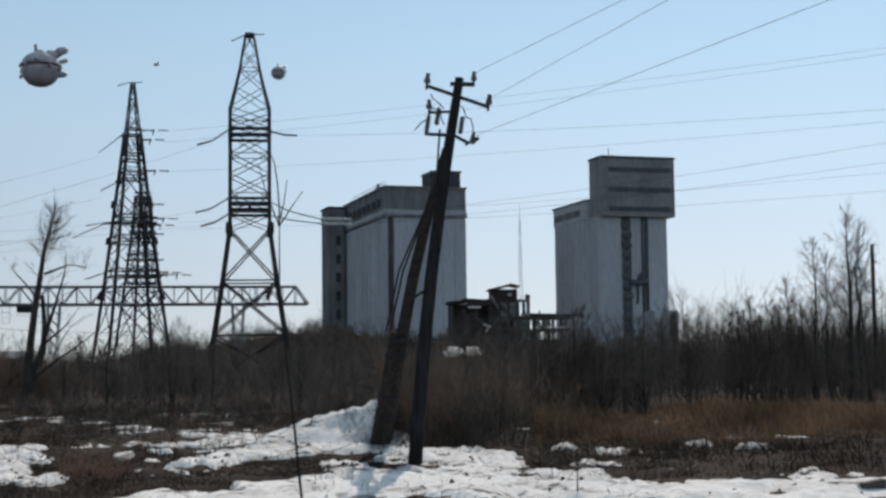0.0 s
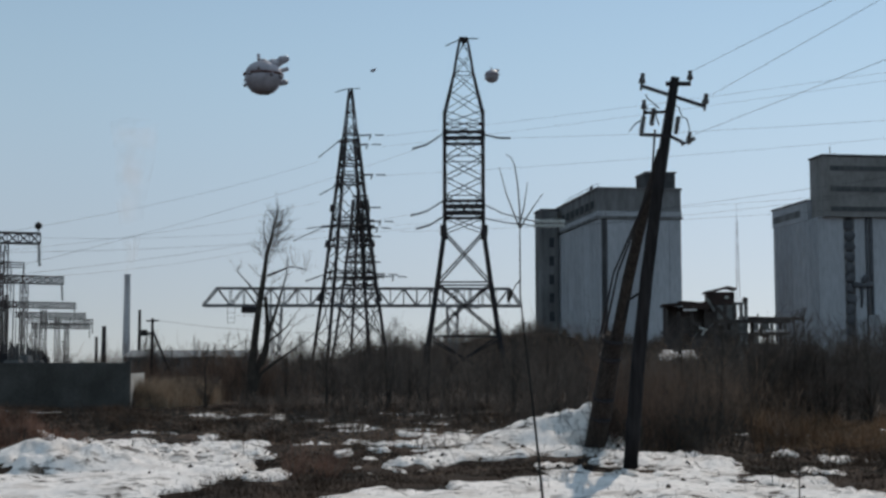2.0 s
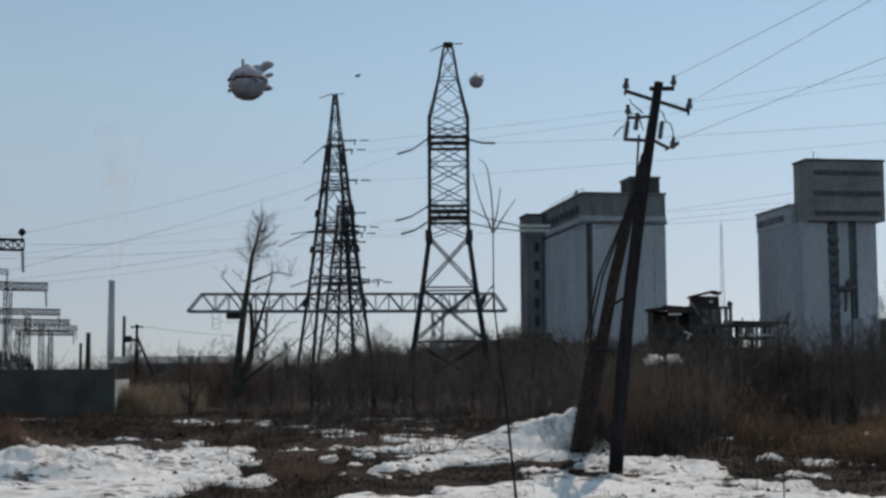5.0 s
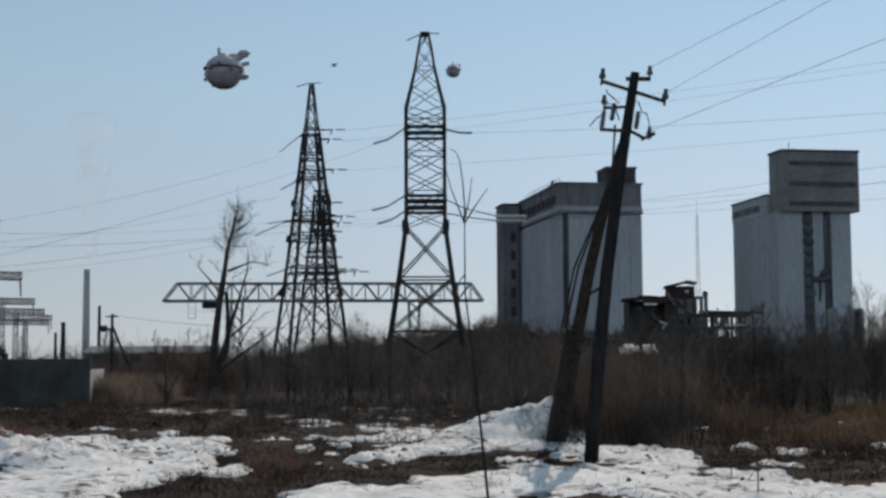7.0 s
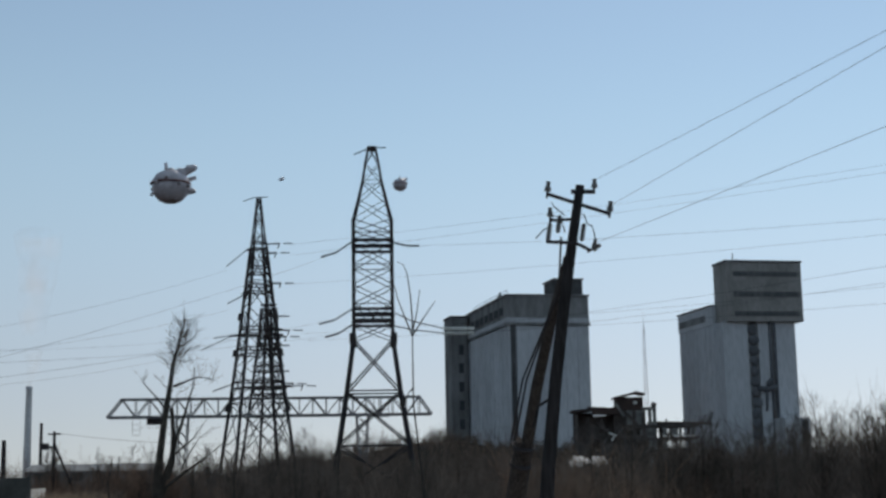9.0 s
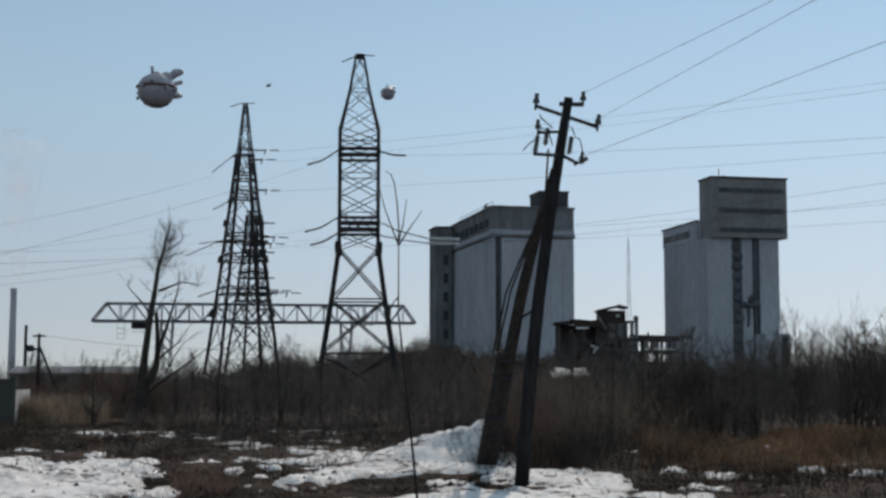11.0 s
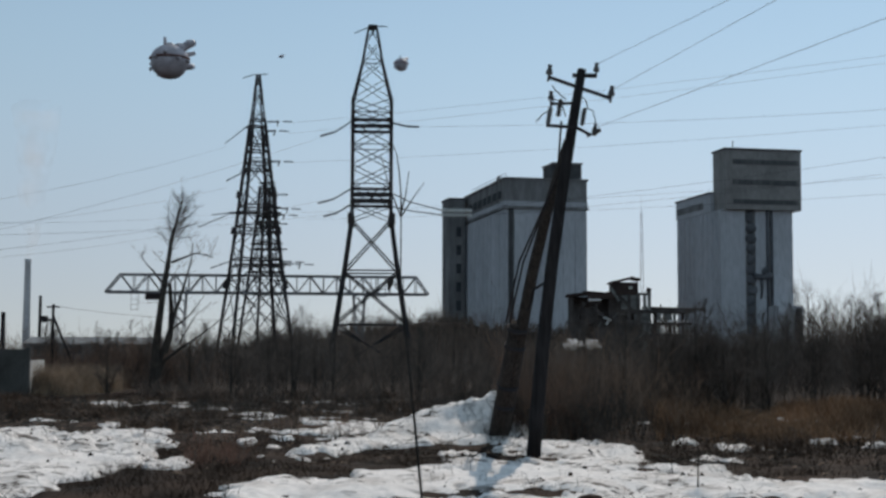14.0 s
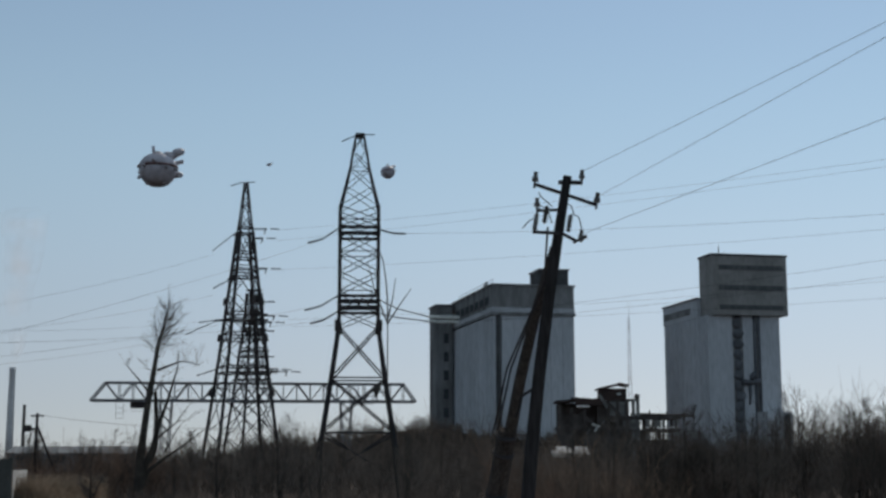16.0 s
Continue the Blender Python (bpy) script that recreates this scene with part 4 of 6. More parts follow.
for z0, z1 in ((HZ0 + 1.3, HZ0 + 2.5), (HZ0 + 6.1, HZ0 + 7.4), (HZ0 + 11.2, HZ0 + 12.4)):
    band = box("window_band", (HX0 + 2.0, HY0 - 0.1, z0), (HX1 - 1.2, HY0 - 0.02, z1), RIBBON, work, "dark ribbon window")
    bars("mullion", [((HX0 + 2.0 + k * 1.56, HY0 - 0.13, z0), (HX0 + 2.0 + k * 1.56, HY0 - 0.13, z1), 0.12) for k in range(12)], ELEV_DARK, band)
bars("aerial", [((HX0 + 3, 1, HZ1), (HX0 + 3, 1, HZ1 + 2.6), 0.16), ((HX0 + 4.2, 1, HZ1), (HX0 + 4.2, 1, HZ1 + 1.2), 0.12)], STEEL, work)
box("base_annexe", (12.2, -6, 0), (W - 0.6, 0.0, 14.2), ELEV_WALL, work, "low pale annexe", 0.05)
box("annexe_door", (16.6, -6.15, 6), (18.2, -6.02, 13.6), ELEV_DARK, work)

# ---- ruined intake house between the elevators ----
def tilted(name, lo, hi, mat, parent, axis_, degrees_, label="", bevel=0.03):
    """A slab turned about its own middle."""
    bm = bmesh.new()
    block(bm, lo, hi, bevel)
    mid_ = [(lo[i] + hi[i]) / 2 for i in range(3)]
    bmesh.ops.rotate(bm, verts=bm.verts, cent=mid_, matrix=Matrix.Rotation(radians(degrees_), 3, axis_))
    return part(name, bm, mat, parent, label)


ruin = thing("ruined_building", (1.3, 262.0, 0), 3, "roofless derelict dark concrete frame building with rubble", "ruin")
for x, h in ((0.2, 13.2), (2.5, 12.4), (5.0, 13.0), (7.6, 13.8), (9.4, 13.4), (11.2, 13.8), (13.0, 13.8)):
    for y in (0, 6):
        box("column", (x - 0.28, y - 0.3, 0), (x + 0.28, y + 0.3, h), RUIN, ruin, bevel=0.05)
for x, h, w in ((14.2, 13.9, 0.3), (15.05, 14.6, 0.32), (16.9, 10.3, 0.42), (19.8, 10.3, 0.3), (22.2, 10.3, 0.26)):
    box("pale_column", (x - w, -0.3, 0), (x + w, 0.3, h), PALE_RUIN, ruin, "bare pale concrete column", 0.05)
    box("column", (x - w, 5.7, 0), (x + w, 6.3, min(h, 10.3)), RUIN, ruin, bevel=0.05)
for y in (0, 6):
    box("floor_beam", (-0.4, y - 0.35, 8.3), (13.4, y + 0.35, 8.9), RUIN, ruin, bevel=0.05)
    box("platform_beam", (9.2, y - 0.4, 10.2), (23.2, y + 0.4, 10.75), RUIN, ruin, bevel=0.05)
    box("low_beam", (11.6, y - 0.32, 7.9), (23.0, y + 0.32, 8.35), RUIN, ruin, bevel=0.05)
    box("ground_beam", (11.6, y - 0.35, 5.6), (23.2, y + 0.35, 6.2), RUIN, ruin, bevel=0.05)
box("platform", (9.2, -0.2, 10.6), (23.0, 6.2, 10.9), RUIN, ruin, "broken concrete platform", 0.05)
box("lintel", (12.8, -0.3, 13.6), (15.4, 0.3, 14.1), PALE_RUIN, ruin, bevel=0.05)
tilted("broken_cap", (14.5, -0.35, 14.1), (15.4, 0.35, 15.0), RUIN, ruin, "Y", 24)
for a, b, z0, z1, pale in ((0.5, 2.2, 3.0, 8.3, 0), (2.8, 4.7, 8.9, 11.2, 0), (5.3, 7.3, 2.0, 8.2, 0), (7.9, 9.1, 8.9, 13.2, 0), (9.7, 10.9, 9.8, 13.6, 1), (11.5, 12.7, 10.9, 13.6, 1), (7.9, 9.0, 2.0, 8.2, 0), (9.8, 11.4, 3.0, 8.2, 0), (12.2, 15.4, 8.4, 10.1, 1), (17.6, 19.2, 8.4, 10.1, 1), (13.4, 16.2, 2.0, 5.6, 0)):
    box("wall_panel", (a, 0.0, z0), (b, 0.25, z1), PALE_RUIN if pale else RUIN, ruin, bevel=0.04)
for a, b, z1 in ((0.0, 8.0, 13.5), (8.0, 13.0, 13.7), (13.0, 16.5, 8.0)):
    box("back_wall", (a, 5.6, 0.0), (b, 5.9, z1), RUIN, ruin)
for lo, hi, deg in (((-0.6, -0.8, 13.5), (3.2, 6.3, 13.95), -5), ((2.6, -0.9, 13.7), (6.2, 6.4, 14.3), 4), ((5.4, -0.8, 13.4), (8.6, 6.4, 14.2), -9), ((3.2, -0.9, 12.9), (8.4, -0.5, 14.0), 2)):
    tilted("roof_sheet", lo, hi, RUST, ruin, "Y", deg, "rust-brown collapsed roof sheeting")
tilted("hung_panel", (8.2, -1.0, 12.2), (8.7, 0.4, 15.2), PALE_RUIN, ruin, "Y", -32, "torn panel hanging from the roof edge")
box("snow_cap", (3.4, -1.1, 12.45), (5.9, -0.55, 12.85), SNOW, ruin, "strip of snow on the broken ledge", 0.1)
box("snow_ledge", (16.3, -0.9, 8.5), (22.6, -0.4, 8.8), SNOW, ruin, "strip of snow on the beam", 0.1)
tilted("pale_scrap", (6.2, -0.9, 8.9), (7.8, -0.7, 9.3), PALE_SUNLIT, ruin, "Y", 18, "pale scrap of sheet")
tilted("pale_scrap", (6.9, -0.9, 7.8), (7.3, -0.7, 9.2), PALE_SUNLIT, ruin, "Y", 30, "pale scrap of sheet")
box("cabin", (7.9, 0.2, 13.7), (13.0, 5.4, 16.1), RUST, ruin, "small dark rooftop cabin", 0.05)
box("cabin_hatch", (11.2, 0.1, 14.8), (11.9, 0.19, 15.3), PALE_SUNLIT, ruin)
tilted("cabin_roof", (7.4, -0.4, 16.35), (11.9, 5.9, 16.65), RUST, ruin, "Y", -13)
tilted("cabin_roof", (11.5, -0.4, 16.7), (13.5, 5.9, 17.0), RUST, ruin, "Y", 13)
bars("chute", [((9.3, -0.4, 13.6), (11.8, -0.4, 10.9), 0.4), ((4.0, -0.5, 11.4), (7.8, -0.5, 8.3), 0.4), ((0.8, -0.5, 8.4), (2.8, -0.5, 12.2), 0.3)], RUIN, ruin)
tube("pipe_bridge", [(14, 3, 11.3), (20, 3, 11.15), (26, 3, 11.0)], [0.28, 0.28, 0.28], RUIN, ruin)
bars("pipe_stay", [((17.6, 3, 10.9), (17.6, 3, 12.0), 0.25), ((20.9, 3, 10.9), (20.9, 3, 11.9), 0.2)], RUIN, ruin)
rr_ = np.random.default_rng(9)
for k in range(34):
    p = Vector((rr_.uniform(0, 16), -0.6, rr_.uniform(4, 12.0)))
    a = rr_.uniform(0, math.tau)
    bars("broken_beam", [(p, p + Vector((math.cos(a), 0, math.sin(a))) * rr_.uniform(0.8, 2.2), rr_.uniform(0.1, 0.28))], PALE_RUIN if k % 5 == 0 else RUIN, ruin)
shed = thing("snowy_shed", (0.2, 200.0, 0), 3, "low shed with a snow-covered tilted roof", "shed")
box("wall", (0, 0, 0), (5.2, 4, 3.4), RUIN, shed, bevel=0.04)
bm = bmesh.new()
block(bm, (-0.3, -0.4, 3.4), (5.5, 4.4, 3.6), 0.05)
bmesh.ops.rotate(bm, verts=bm.verts, cent=(2.6, 2, 3.5), matrix=Matrix.Rotation(radians(16), 3, "X"))
part("roof", bm, RUIN, shed)
for x0, x1, y0, y1, tilt in ((-0.2, 1.5, -0.5, 2.4, 5), (1.2, 2.6, -0.3, 3.6, -7), (2.7, 3.6, -0.6, 1.6, 10), (3.4, 5.3, 0.0, 4.2, 4), (0.4, 2.0, 2.2, 4.4, -4)):
    bm = bmesh.new()
    block(bm, (x0, y0, 3.66), (x1, y1, 3.92), 0.1)
    bmesh.ops.rotate(bm, verts=bm.verts, cent=(2.6, 2, 3.6), matrix=Matrix.Rotation(radians(16), 3, "X") @ Matrix.Rotation(radians(tilt), 3, "Z"))
    part("snow_slab", bm, SNOW, shed, "slab of melting snow")

mast = thing("radio_mast", (23.9, 419.3, 0), 0, "thin pale lattice radio mast", "mast")
lattice(mast, [(0, 0.9), (8, 0.8), (16, 0.65), (24, 0.5), (32, 0.4), (40, 0.3), (46, 0.2)], 0.08, 0.04, MAST)
bars("tip", [((0, 0, 46), (0, 0, 51), 0.08)], MAST, mast)

# ---- far works on the horizon ----
for (x, y, h, r), lab in (((-150, 371, 28.5, 1.15), "tall pale concrete factory chimney, lightened for haze"), ((-146.6, 372.2, 18.2, 0.55), "thin dark steel factory stack"), ((-155.7, 368.5, 13.5, 0.8), "short dark steel factory stack"), ((-157.5, 367.5, 10.5, 0.5), "short thin steel factory stack")):
    ch = lathe("chimney", [(r, 0), (r * 0.85, h * 0.5), (r * 0.72, h * 0.97), (r * 0.8, h * 0.975), (r * 0.8, h)], BRICK if r > 1 else STEEL, None, (0, 0, 0), 20)
    ch.matrix_basis = pose(x, y, 0)
    tagged(ch, lab, "chimney", "factory chimneys")
def smoke(at, top, width, label, seed):
    """A thin plume: nested wavering shells of nearly clear haze."""
    r = np.random.default_rng(seed)
    t = thing("smoke_plume", at, 0, label, "smoke", "", "stuff")
    wave = np.cumsum(r.normal(0.05, 0.1, (9, 2)), axis=0) * width
    for k in range(2):
        bm = bmesh.new()
        q = 1 - k / 2.4
        rod(bm, [(wave[i, 0] * 0.6, wave[i, 1] * 0.6, top * i / 8) for i in range(9)], [q * width * (0.12 + 0.88 * (i / 8) ** 0.8) for i in range(9)], 18)
        ob = part("smoke_layer", bm, SMOKE, t)
        ob.data.polygons.foreach_set("use_smooth", [True] * len(ob.data.polygons))
    return t


smoke((-150, 371, 28.6), 44, 7.0, "faint brownish smoke drifting from the tall chimney", 4)
hall = thing("factory_hall", (-112.78, 278.0, 0), 14, "long low grey industrial hall with a pale roof", "factory")
box("wall", (0, 0, 0), (27, 30, 4.2), ELEV_GREY, hall)
bm = bmesh.new()
v0 = [bm.verts.new(p) for p in ((-0.6, -0.6, 4.2), (27.6, -0.6, 4.2), (27.6, 15, 5.8), (-0.6, 15, 5.8), (27.6, 30.6, 4.2), (-0.6, 30.6, 4.2))]
for q in ((0, 1, 2, 3), (3, 2, 4, 5), (1, 4, 2), (0, 3, 5), (0, 5, 4, 1)):
    bm.faces.new([v0[i] for i in q])
part("roof", bm, ROOF, hall)
for k in range(4):
    box("window", (2 + k * 6.4, -0.1, 2.2), (5.4 + k * 6.4, -0.02, 3.8), GLASS, hall)


# ---- substation ----
def truss(parent, p, q, h, w, mat, n=None, name="truss_beam", chord=0.14):
    """A boxed lattice beam from p to q, h high and w deep."""
    p, q = Vector(p), Vector(q)
    d = q - p
    u = Vector((-d.y, d.x, 0)).normalized() * (w / 2)
    n = n or max(4, int(d.length / h))
    bm = bmesh.new()
    up = Vector((0, 0, h))
    for s in (-1, 1):
        a, b = p + u * s, q + u * s
        beam(bm, a, b, chord)
        beam(bm, a + up, b + up, chord)
        for k in range(n):
            x, y = a.lerp(b, k / n), a.lerp(b, (k + 1) / n)
            beam(bm, x, y + up, chord * 0.55)
            beam(bm, x + up, y, chord * 0.55)
            beam(bm, y, y + up, chord * 0.5)
    for k in range(0, n + 1, 2):
        beam(bm, (p - u).lerp(q - u, k / n), (p + u).lerp(q + u, k / n), chord * 0.6)
    return tagged(part(name, bm, mat, parent), kind="stuff")


def lattice_post(parent, x, y, z0, z1, w, mat, n=None):
    bm = bmesh.new()
    n = n or max(5, int((z1 - z0) / (w * 1.9)))
    c = ((-1, -1), (1, -1), (1, 1), (-1, 1))
    for a, b in c:
        beam(bm, (x + a * w / 2, y + b * w / 2, z0), (x + a * w / 2, y + b * w / 2, z1), 0.07)
    for k in range(n):
        za, zb = z0 + (z1 - z0) * k / n, z0 + (z1 - z0) * (k + 1) / n
        for (a, b), (cx, cy) in zip(c, c[1:] + c[:1]):
            p, q = (a, b), (cx, cy)
            if k % 2:
                p, q = q, p
            beam(bm, (x + p[0] * w / 2, y + p[1] * w / 2, za), (x + q[0] * w / 2, y + q[1] * w / 2, zb), 0.036)
    return tagged(part("post", bm, mat, parent), kind="stuff")


def portal(a, b, h, posts, label, ends=True):
    """A gantry portal: a lattice beam between plan points a and b on lattice posts at the given fractions."""
    t = thing("substation_portal", (a[0], a[1], 0), 0, label, "substation gantry", "substation portals")
    q = Vector((b[0] - a[0], b[1] - a[1], 0))
    truss(t, (0, 0, h), (q.x, q.y, h), 0.72 if ends else 0.5, 0.6 if ends else 0.4, STEEL, None if ends else int(q.length / 1.6), chord=0.12 if ends else 0.09)
    for s in posts:
        lattice_post(t, q.x * s, q.y * s, 0, h, 0.56 if ends else 0.36, STEEL)
    if ends:
        e = q * 0.99
        string_of_discs(t, (e.x, e.y, h), (e.x + 0.15, e.y - 0.1, h - 1.6), GLASS_INS, 0.14, 9)
    return t


P1 = portal((-51.6, 85.8), (-43.0, 90.2), 10.95, (0.06, 0.74), "dark steel lattice portal of a switchyard")
for s in (-0.02, 0.49, 0.985):
    x, y = 8.6 * s, 4.4 * s
    ball = lathe("marker_ball", [(0.05, -0.27), (0.19, -0.19), (0.27, 0), (0.19, 0.19), (0.05, 0.27)], BALL, P1, (x, y, 12.22), 16, "round black marker ball")
    bars("ball_stalk", [((x, y, 11.5), (x, y, 12.0), 0.05)], STEEL, ball)
for x0, y0, x1, y1, h in ((-65.5, 121.5, -58.2, 127.3, 10.4), (-81, 158, -73.4, 164.4, 9.6), (-92.5, 186.5, -84.3, 192.4, 9.4), (-101, 208, -92.0, 213.0, 9.2), (-107, 222, -99.0, 228.0, 8.8)):
    portal((x0, y0), (x1, y1), h, (0.1, 0.6), "dark steel lattice portal of a switchyard")
# long busbar beams that run away along the yard
portal((-52.35, 79.29), (-115.0, 227.61), 12.66, (0.05, 0.16, 0.3, 0.5, 0.75), "long dark lattice busbar gantry running along the yard", False)
portal((-57.16, 105.53), (-67.99, 133.72), 11.4, (0.1, 0.5, 0.9), "long dark lattice busbar gantry running along the yard", False)


def bus_tower(x, y, h, reach):
    """Two tall posts, one behind the other, joined by a lattice beam with stub arms and lightning rods."""
    t = thing("busbar_tower", (x, y, 0), 0, "tall dark lattice switchyard tower with stub arms", "substation gantry", "busbar towers")
    d, n = Vector((-4.3, 9.1, 0)), Vector((0.85, 0.52, 0))
    lattice_post(t, 0, 0, 0, h, 0.42, STEEL)
    lattice_post(t, d.x, d.y, 0, h, 0.36, STEEL)
    truss(t, (0, 0, h - 1.5), (d.x, d.y, h - 1.5), 0.7, 0.6, STEEL, 8, chord=0.12)
    box("head_frame", (-0.4, -0.4, h), (0.4, 0.4, h + 0.15), STEEL, t)
    for s in (0.12, 0.42, 0.8):
        p = d * s + Vector((0, 0, h - 0.9))
        bars("stub_arm", [(p, p + n * reach, 0.1)], STEEL, t)
        for q in (0.55, 0.95):
            e = p + n * (reach * q)
            bars("drop_rod", [(e, e - Vector((0, 0, 2.4 + 3 * s)), 0.035)], STEEL, t)
    for s in (0.0, 0.9):
        p = d * s + Vector((0, 0, h))
        bars("lightning_rod", [(p, p + Vector((0, 0, 2.2)), 0.035)], STEEL, t)
    return t


bus_tower(-47.3, 76.8, 14.35, 2.9)
bus_tower(-53.91, 92.44, 14.1, 3.2)
bus_tower(-62.5, 121.0, 13.2, 3.0)
yard = np.random.default_rng(3)
for k in range(70):
    y = 82 + k * 1.6 + yard.uniform(-1, 1)
    x = -0.50 * y - yard.uniform(-1.0, 13)
    h = yard.uniform(8.5, 11.5)
    t = thing("switchyard_post", (x, y, 0), yard.uniform(0, 40), "slim dark lattice switchyard post", "substation post", "switchyard posts")
    if k % 4 == 1:
        lattice_post(t, 0, 0, 0, h, 0.3, STEEL)
        bars("rod", [((0, 0, h), (0, 0, h + 2.2), 0.05)], STEEL, t)
    else:
        tube("shaft", [(0, 0, 0), (0, 0, h)], [0.075, 0.05], STEEL, t)
        bars("arm", [((-0.5, 0, h - 0.3), (0.5, 0, h - 0.3), 0.06)], STEEL, t)
for k in range(15):
    y = 80 + k * 5.0
    x = -0.44 * y - 5.0 - yard.uniform(0, 10)
    t = thing("transformer", (x, y, 0), yard.uniform(0, 20), "dark grey oil-filled switchgear unit with bushings", "transformer", "switchgear units")
    w, h = yard.uniform(0.8, 1.4), yard.uniform(2.6, 3.7)
    box("tank", (0, 0, 0.6), (w, 1.2, h), GALV if k % 3 == 0 else STEEL, t, bevel=0.08)
    box("plinth", (-0.1, -0.1, 0), (w + 0.1, 1.3, 0.62), CONCRETE, t, bevel=0.03)
    for j in range(3):
        c = (0.25 + j * (w - 0.5) / 2, 0.6, h)
        lathe("bushing", [(0.1, 0), (0.14, 0.1), (0.09, 0.2), (0.13, 0.32), (0.08, 0.45), (0.11, 0.56), (0.05, 0.75), (0.03, 0.95)], PORCELAIN, t, c, 10)
for x, y, z, w in ((-51.45, 82.25, 8.9, 0.95), (-50.9, 86.09, 8.2, 0.66)):
    t = thing("wave_trap", (x, y, 0), 0, "dark drum-shaped line trap on a post", "line trap", "line traps")
    lathe("drum", [(0.2, -0.6), (w, -0.55), (w, 0.55), (0.2, 0.6)], STEEL, t, (0, 0, z), 18)
    bars("support", [((0, 0, 0), (0, 0, z - 0.55), 0.22)], STEEL, t)
for k in range(6):
    wire((-40 - k * 2, 60 + 3 * k, 12.2), (-62 - k * 1.6, 118 + 3 * k, 11.8), 1.2, 0.02, group="busbar wires", label="dark sagging busbar conductor")

# ---- concrete fence ----
fence = thing("concrete_fence", (0, 0, 0), 0, "long dark grey precast concrete panel fence", "fence")
FA, FB = Vector((-28.4, 70.6, 0)), Vector((-66.0, 70.6 + 37.6 * 0.2, 0))
n = 13
for k in range(n):
    a, b = FA.lerp(FB, k / n), FA.lerp(FB, (k + 1) / n)
    d = (b - a).normalized()
    bm = bmesh.new()
    beam(bm, a + d * 0.06 + Vector((0, 0, 1.3)), b - d * 0.06 + Vector((0, 0, 1.3)), 0.16, 2.5)
    part("panel", bm, FENCE, fence)
    bm = bmesh.new()
    beam(bm, a + Vector((0, 0, -0.2)), a + Vector((0, 0, 2.62)), 0.2)
    part("post", bm, FENCE, fence)
SB = FA + Vector((-1.9, 7.0, 0))
for k in range(2):
    a, b = FA.lerp(SB, k / 2), FA.lerp(SB, (k + 1) / 2)
    d = (b - a).normalized()
    bm = bmesh.new()
    beam(bm, a + d * 0.1 + Vector((0, 0, 1.0)), b - d * 0.06 + Vector((0, 0, 1.0)), 0.16, 1.9)
    # sunlight on this side is put into the panel's pale colour
    part("panel", bm, PALE_SUNLIT, fence, "concrete end panel coloured pale to look sunlit")

# ---- small pole beyond the fence and a pole among the right-hand trees ----
sp = thing("utility_pole", (-39.4, 102.7, 0), 0, "small dark wooden pole with a raking strut", "power pole")
tube("post", [(0, 0, 0), (0, 0, 6.1)], [0.14, 0.11], POLE_WOOD, sp)
tube("strut", [(2.1, 0.6, 0), (0, 0, 5.2)], [0.11, 0.1], POLE_WOOD, sp)
bars("cross_arm", [((-0.5, 0, 5.9), (0.5, 0, 5.9), 0.12), ((-0.8, 0, 4.9), (0.2, 0, 4.9), 0.16)], STEEL, sp)
box("switch_box", (-0.9, -0.2, 4.7), (-0.45, 0.2, 5.2), STEEL, sp, bevel=0.03)
wire((-39.4, 102.7, 6.0), (-21, 106, 5.1), 0.5, 0.013, label="thin dark wire from the small pole")
rp = thing("utility_pole", (30.2, 95.6, 0), 0, "plain dark wooden pole beside bare trees", "power pole")
tube("post", [(0, 0, 0), (0, 0, 10.2)], [0.17, 0.12], POLE_WOOD, rp)
bars("cross_arm", [((-0.1, 0, 9.0), (0.25, 0, 9.0), 0.14)], STEEL, rp)


# ---- flying saucers ----
SAUCER_BIG, SAUCER_SMALL = (-42.78, 143.77, 34.31), (-35.9, 297.84, 66.71)


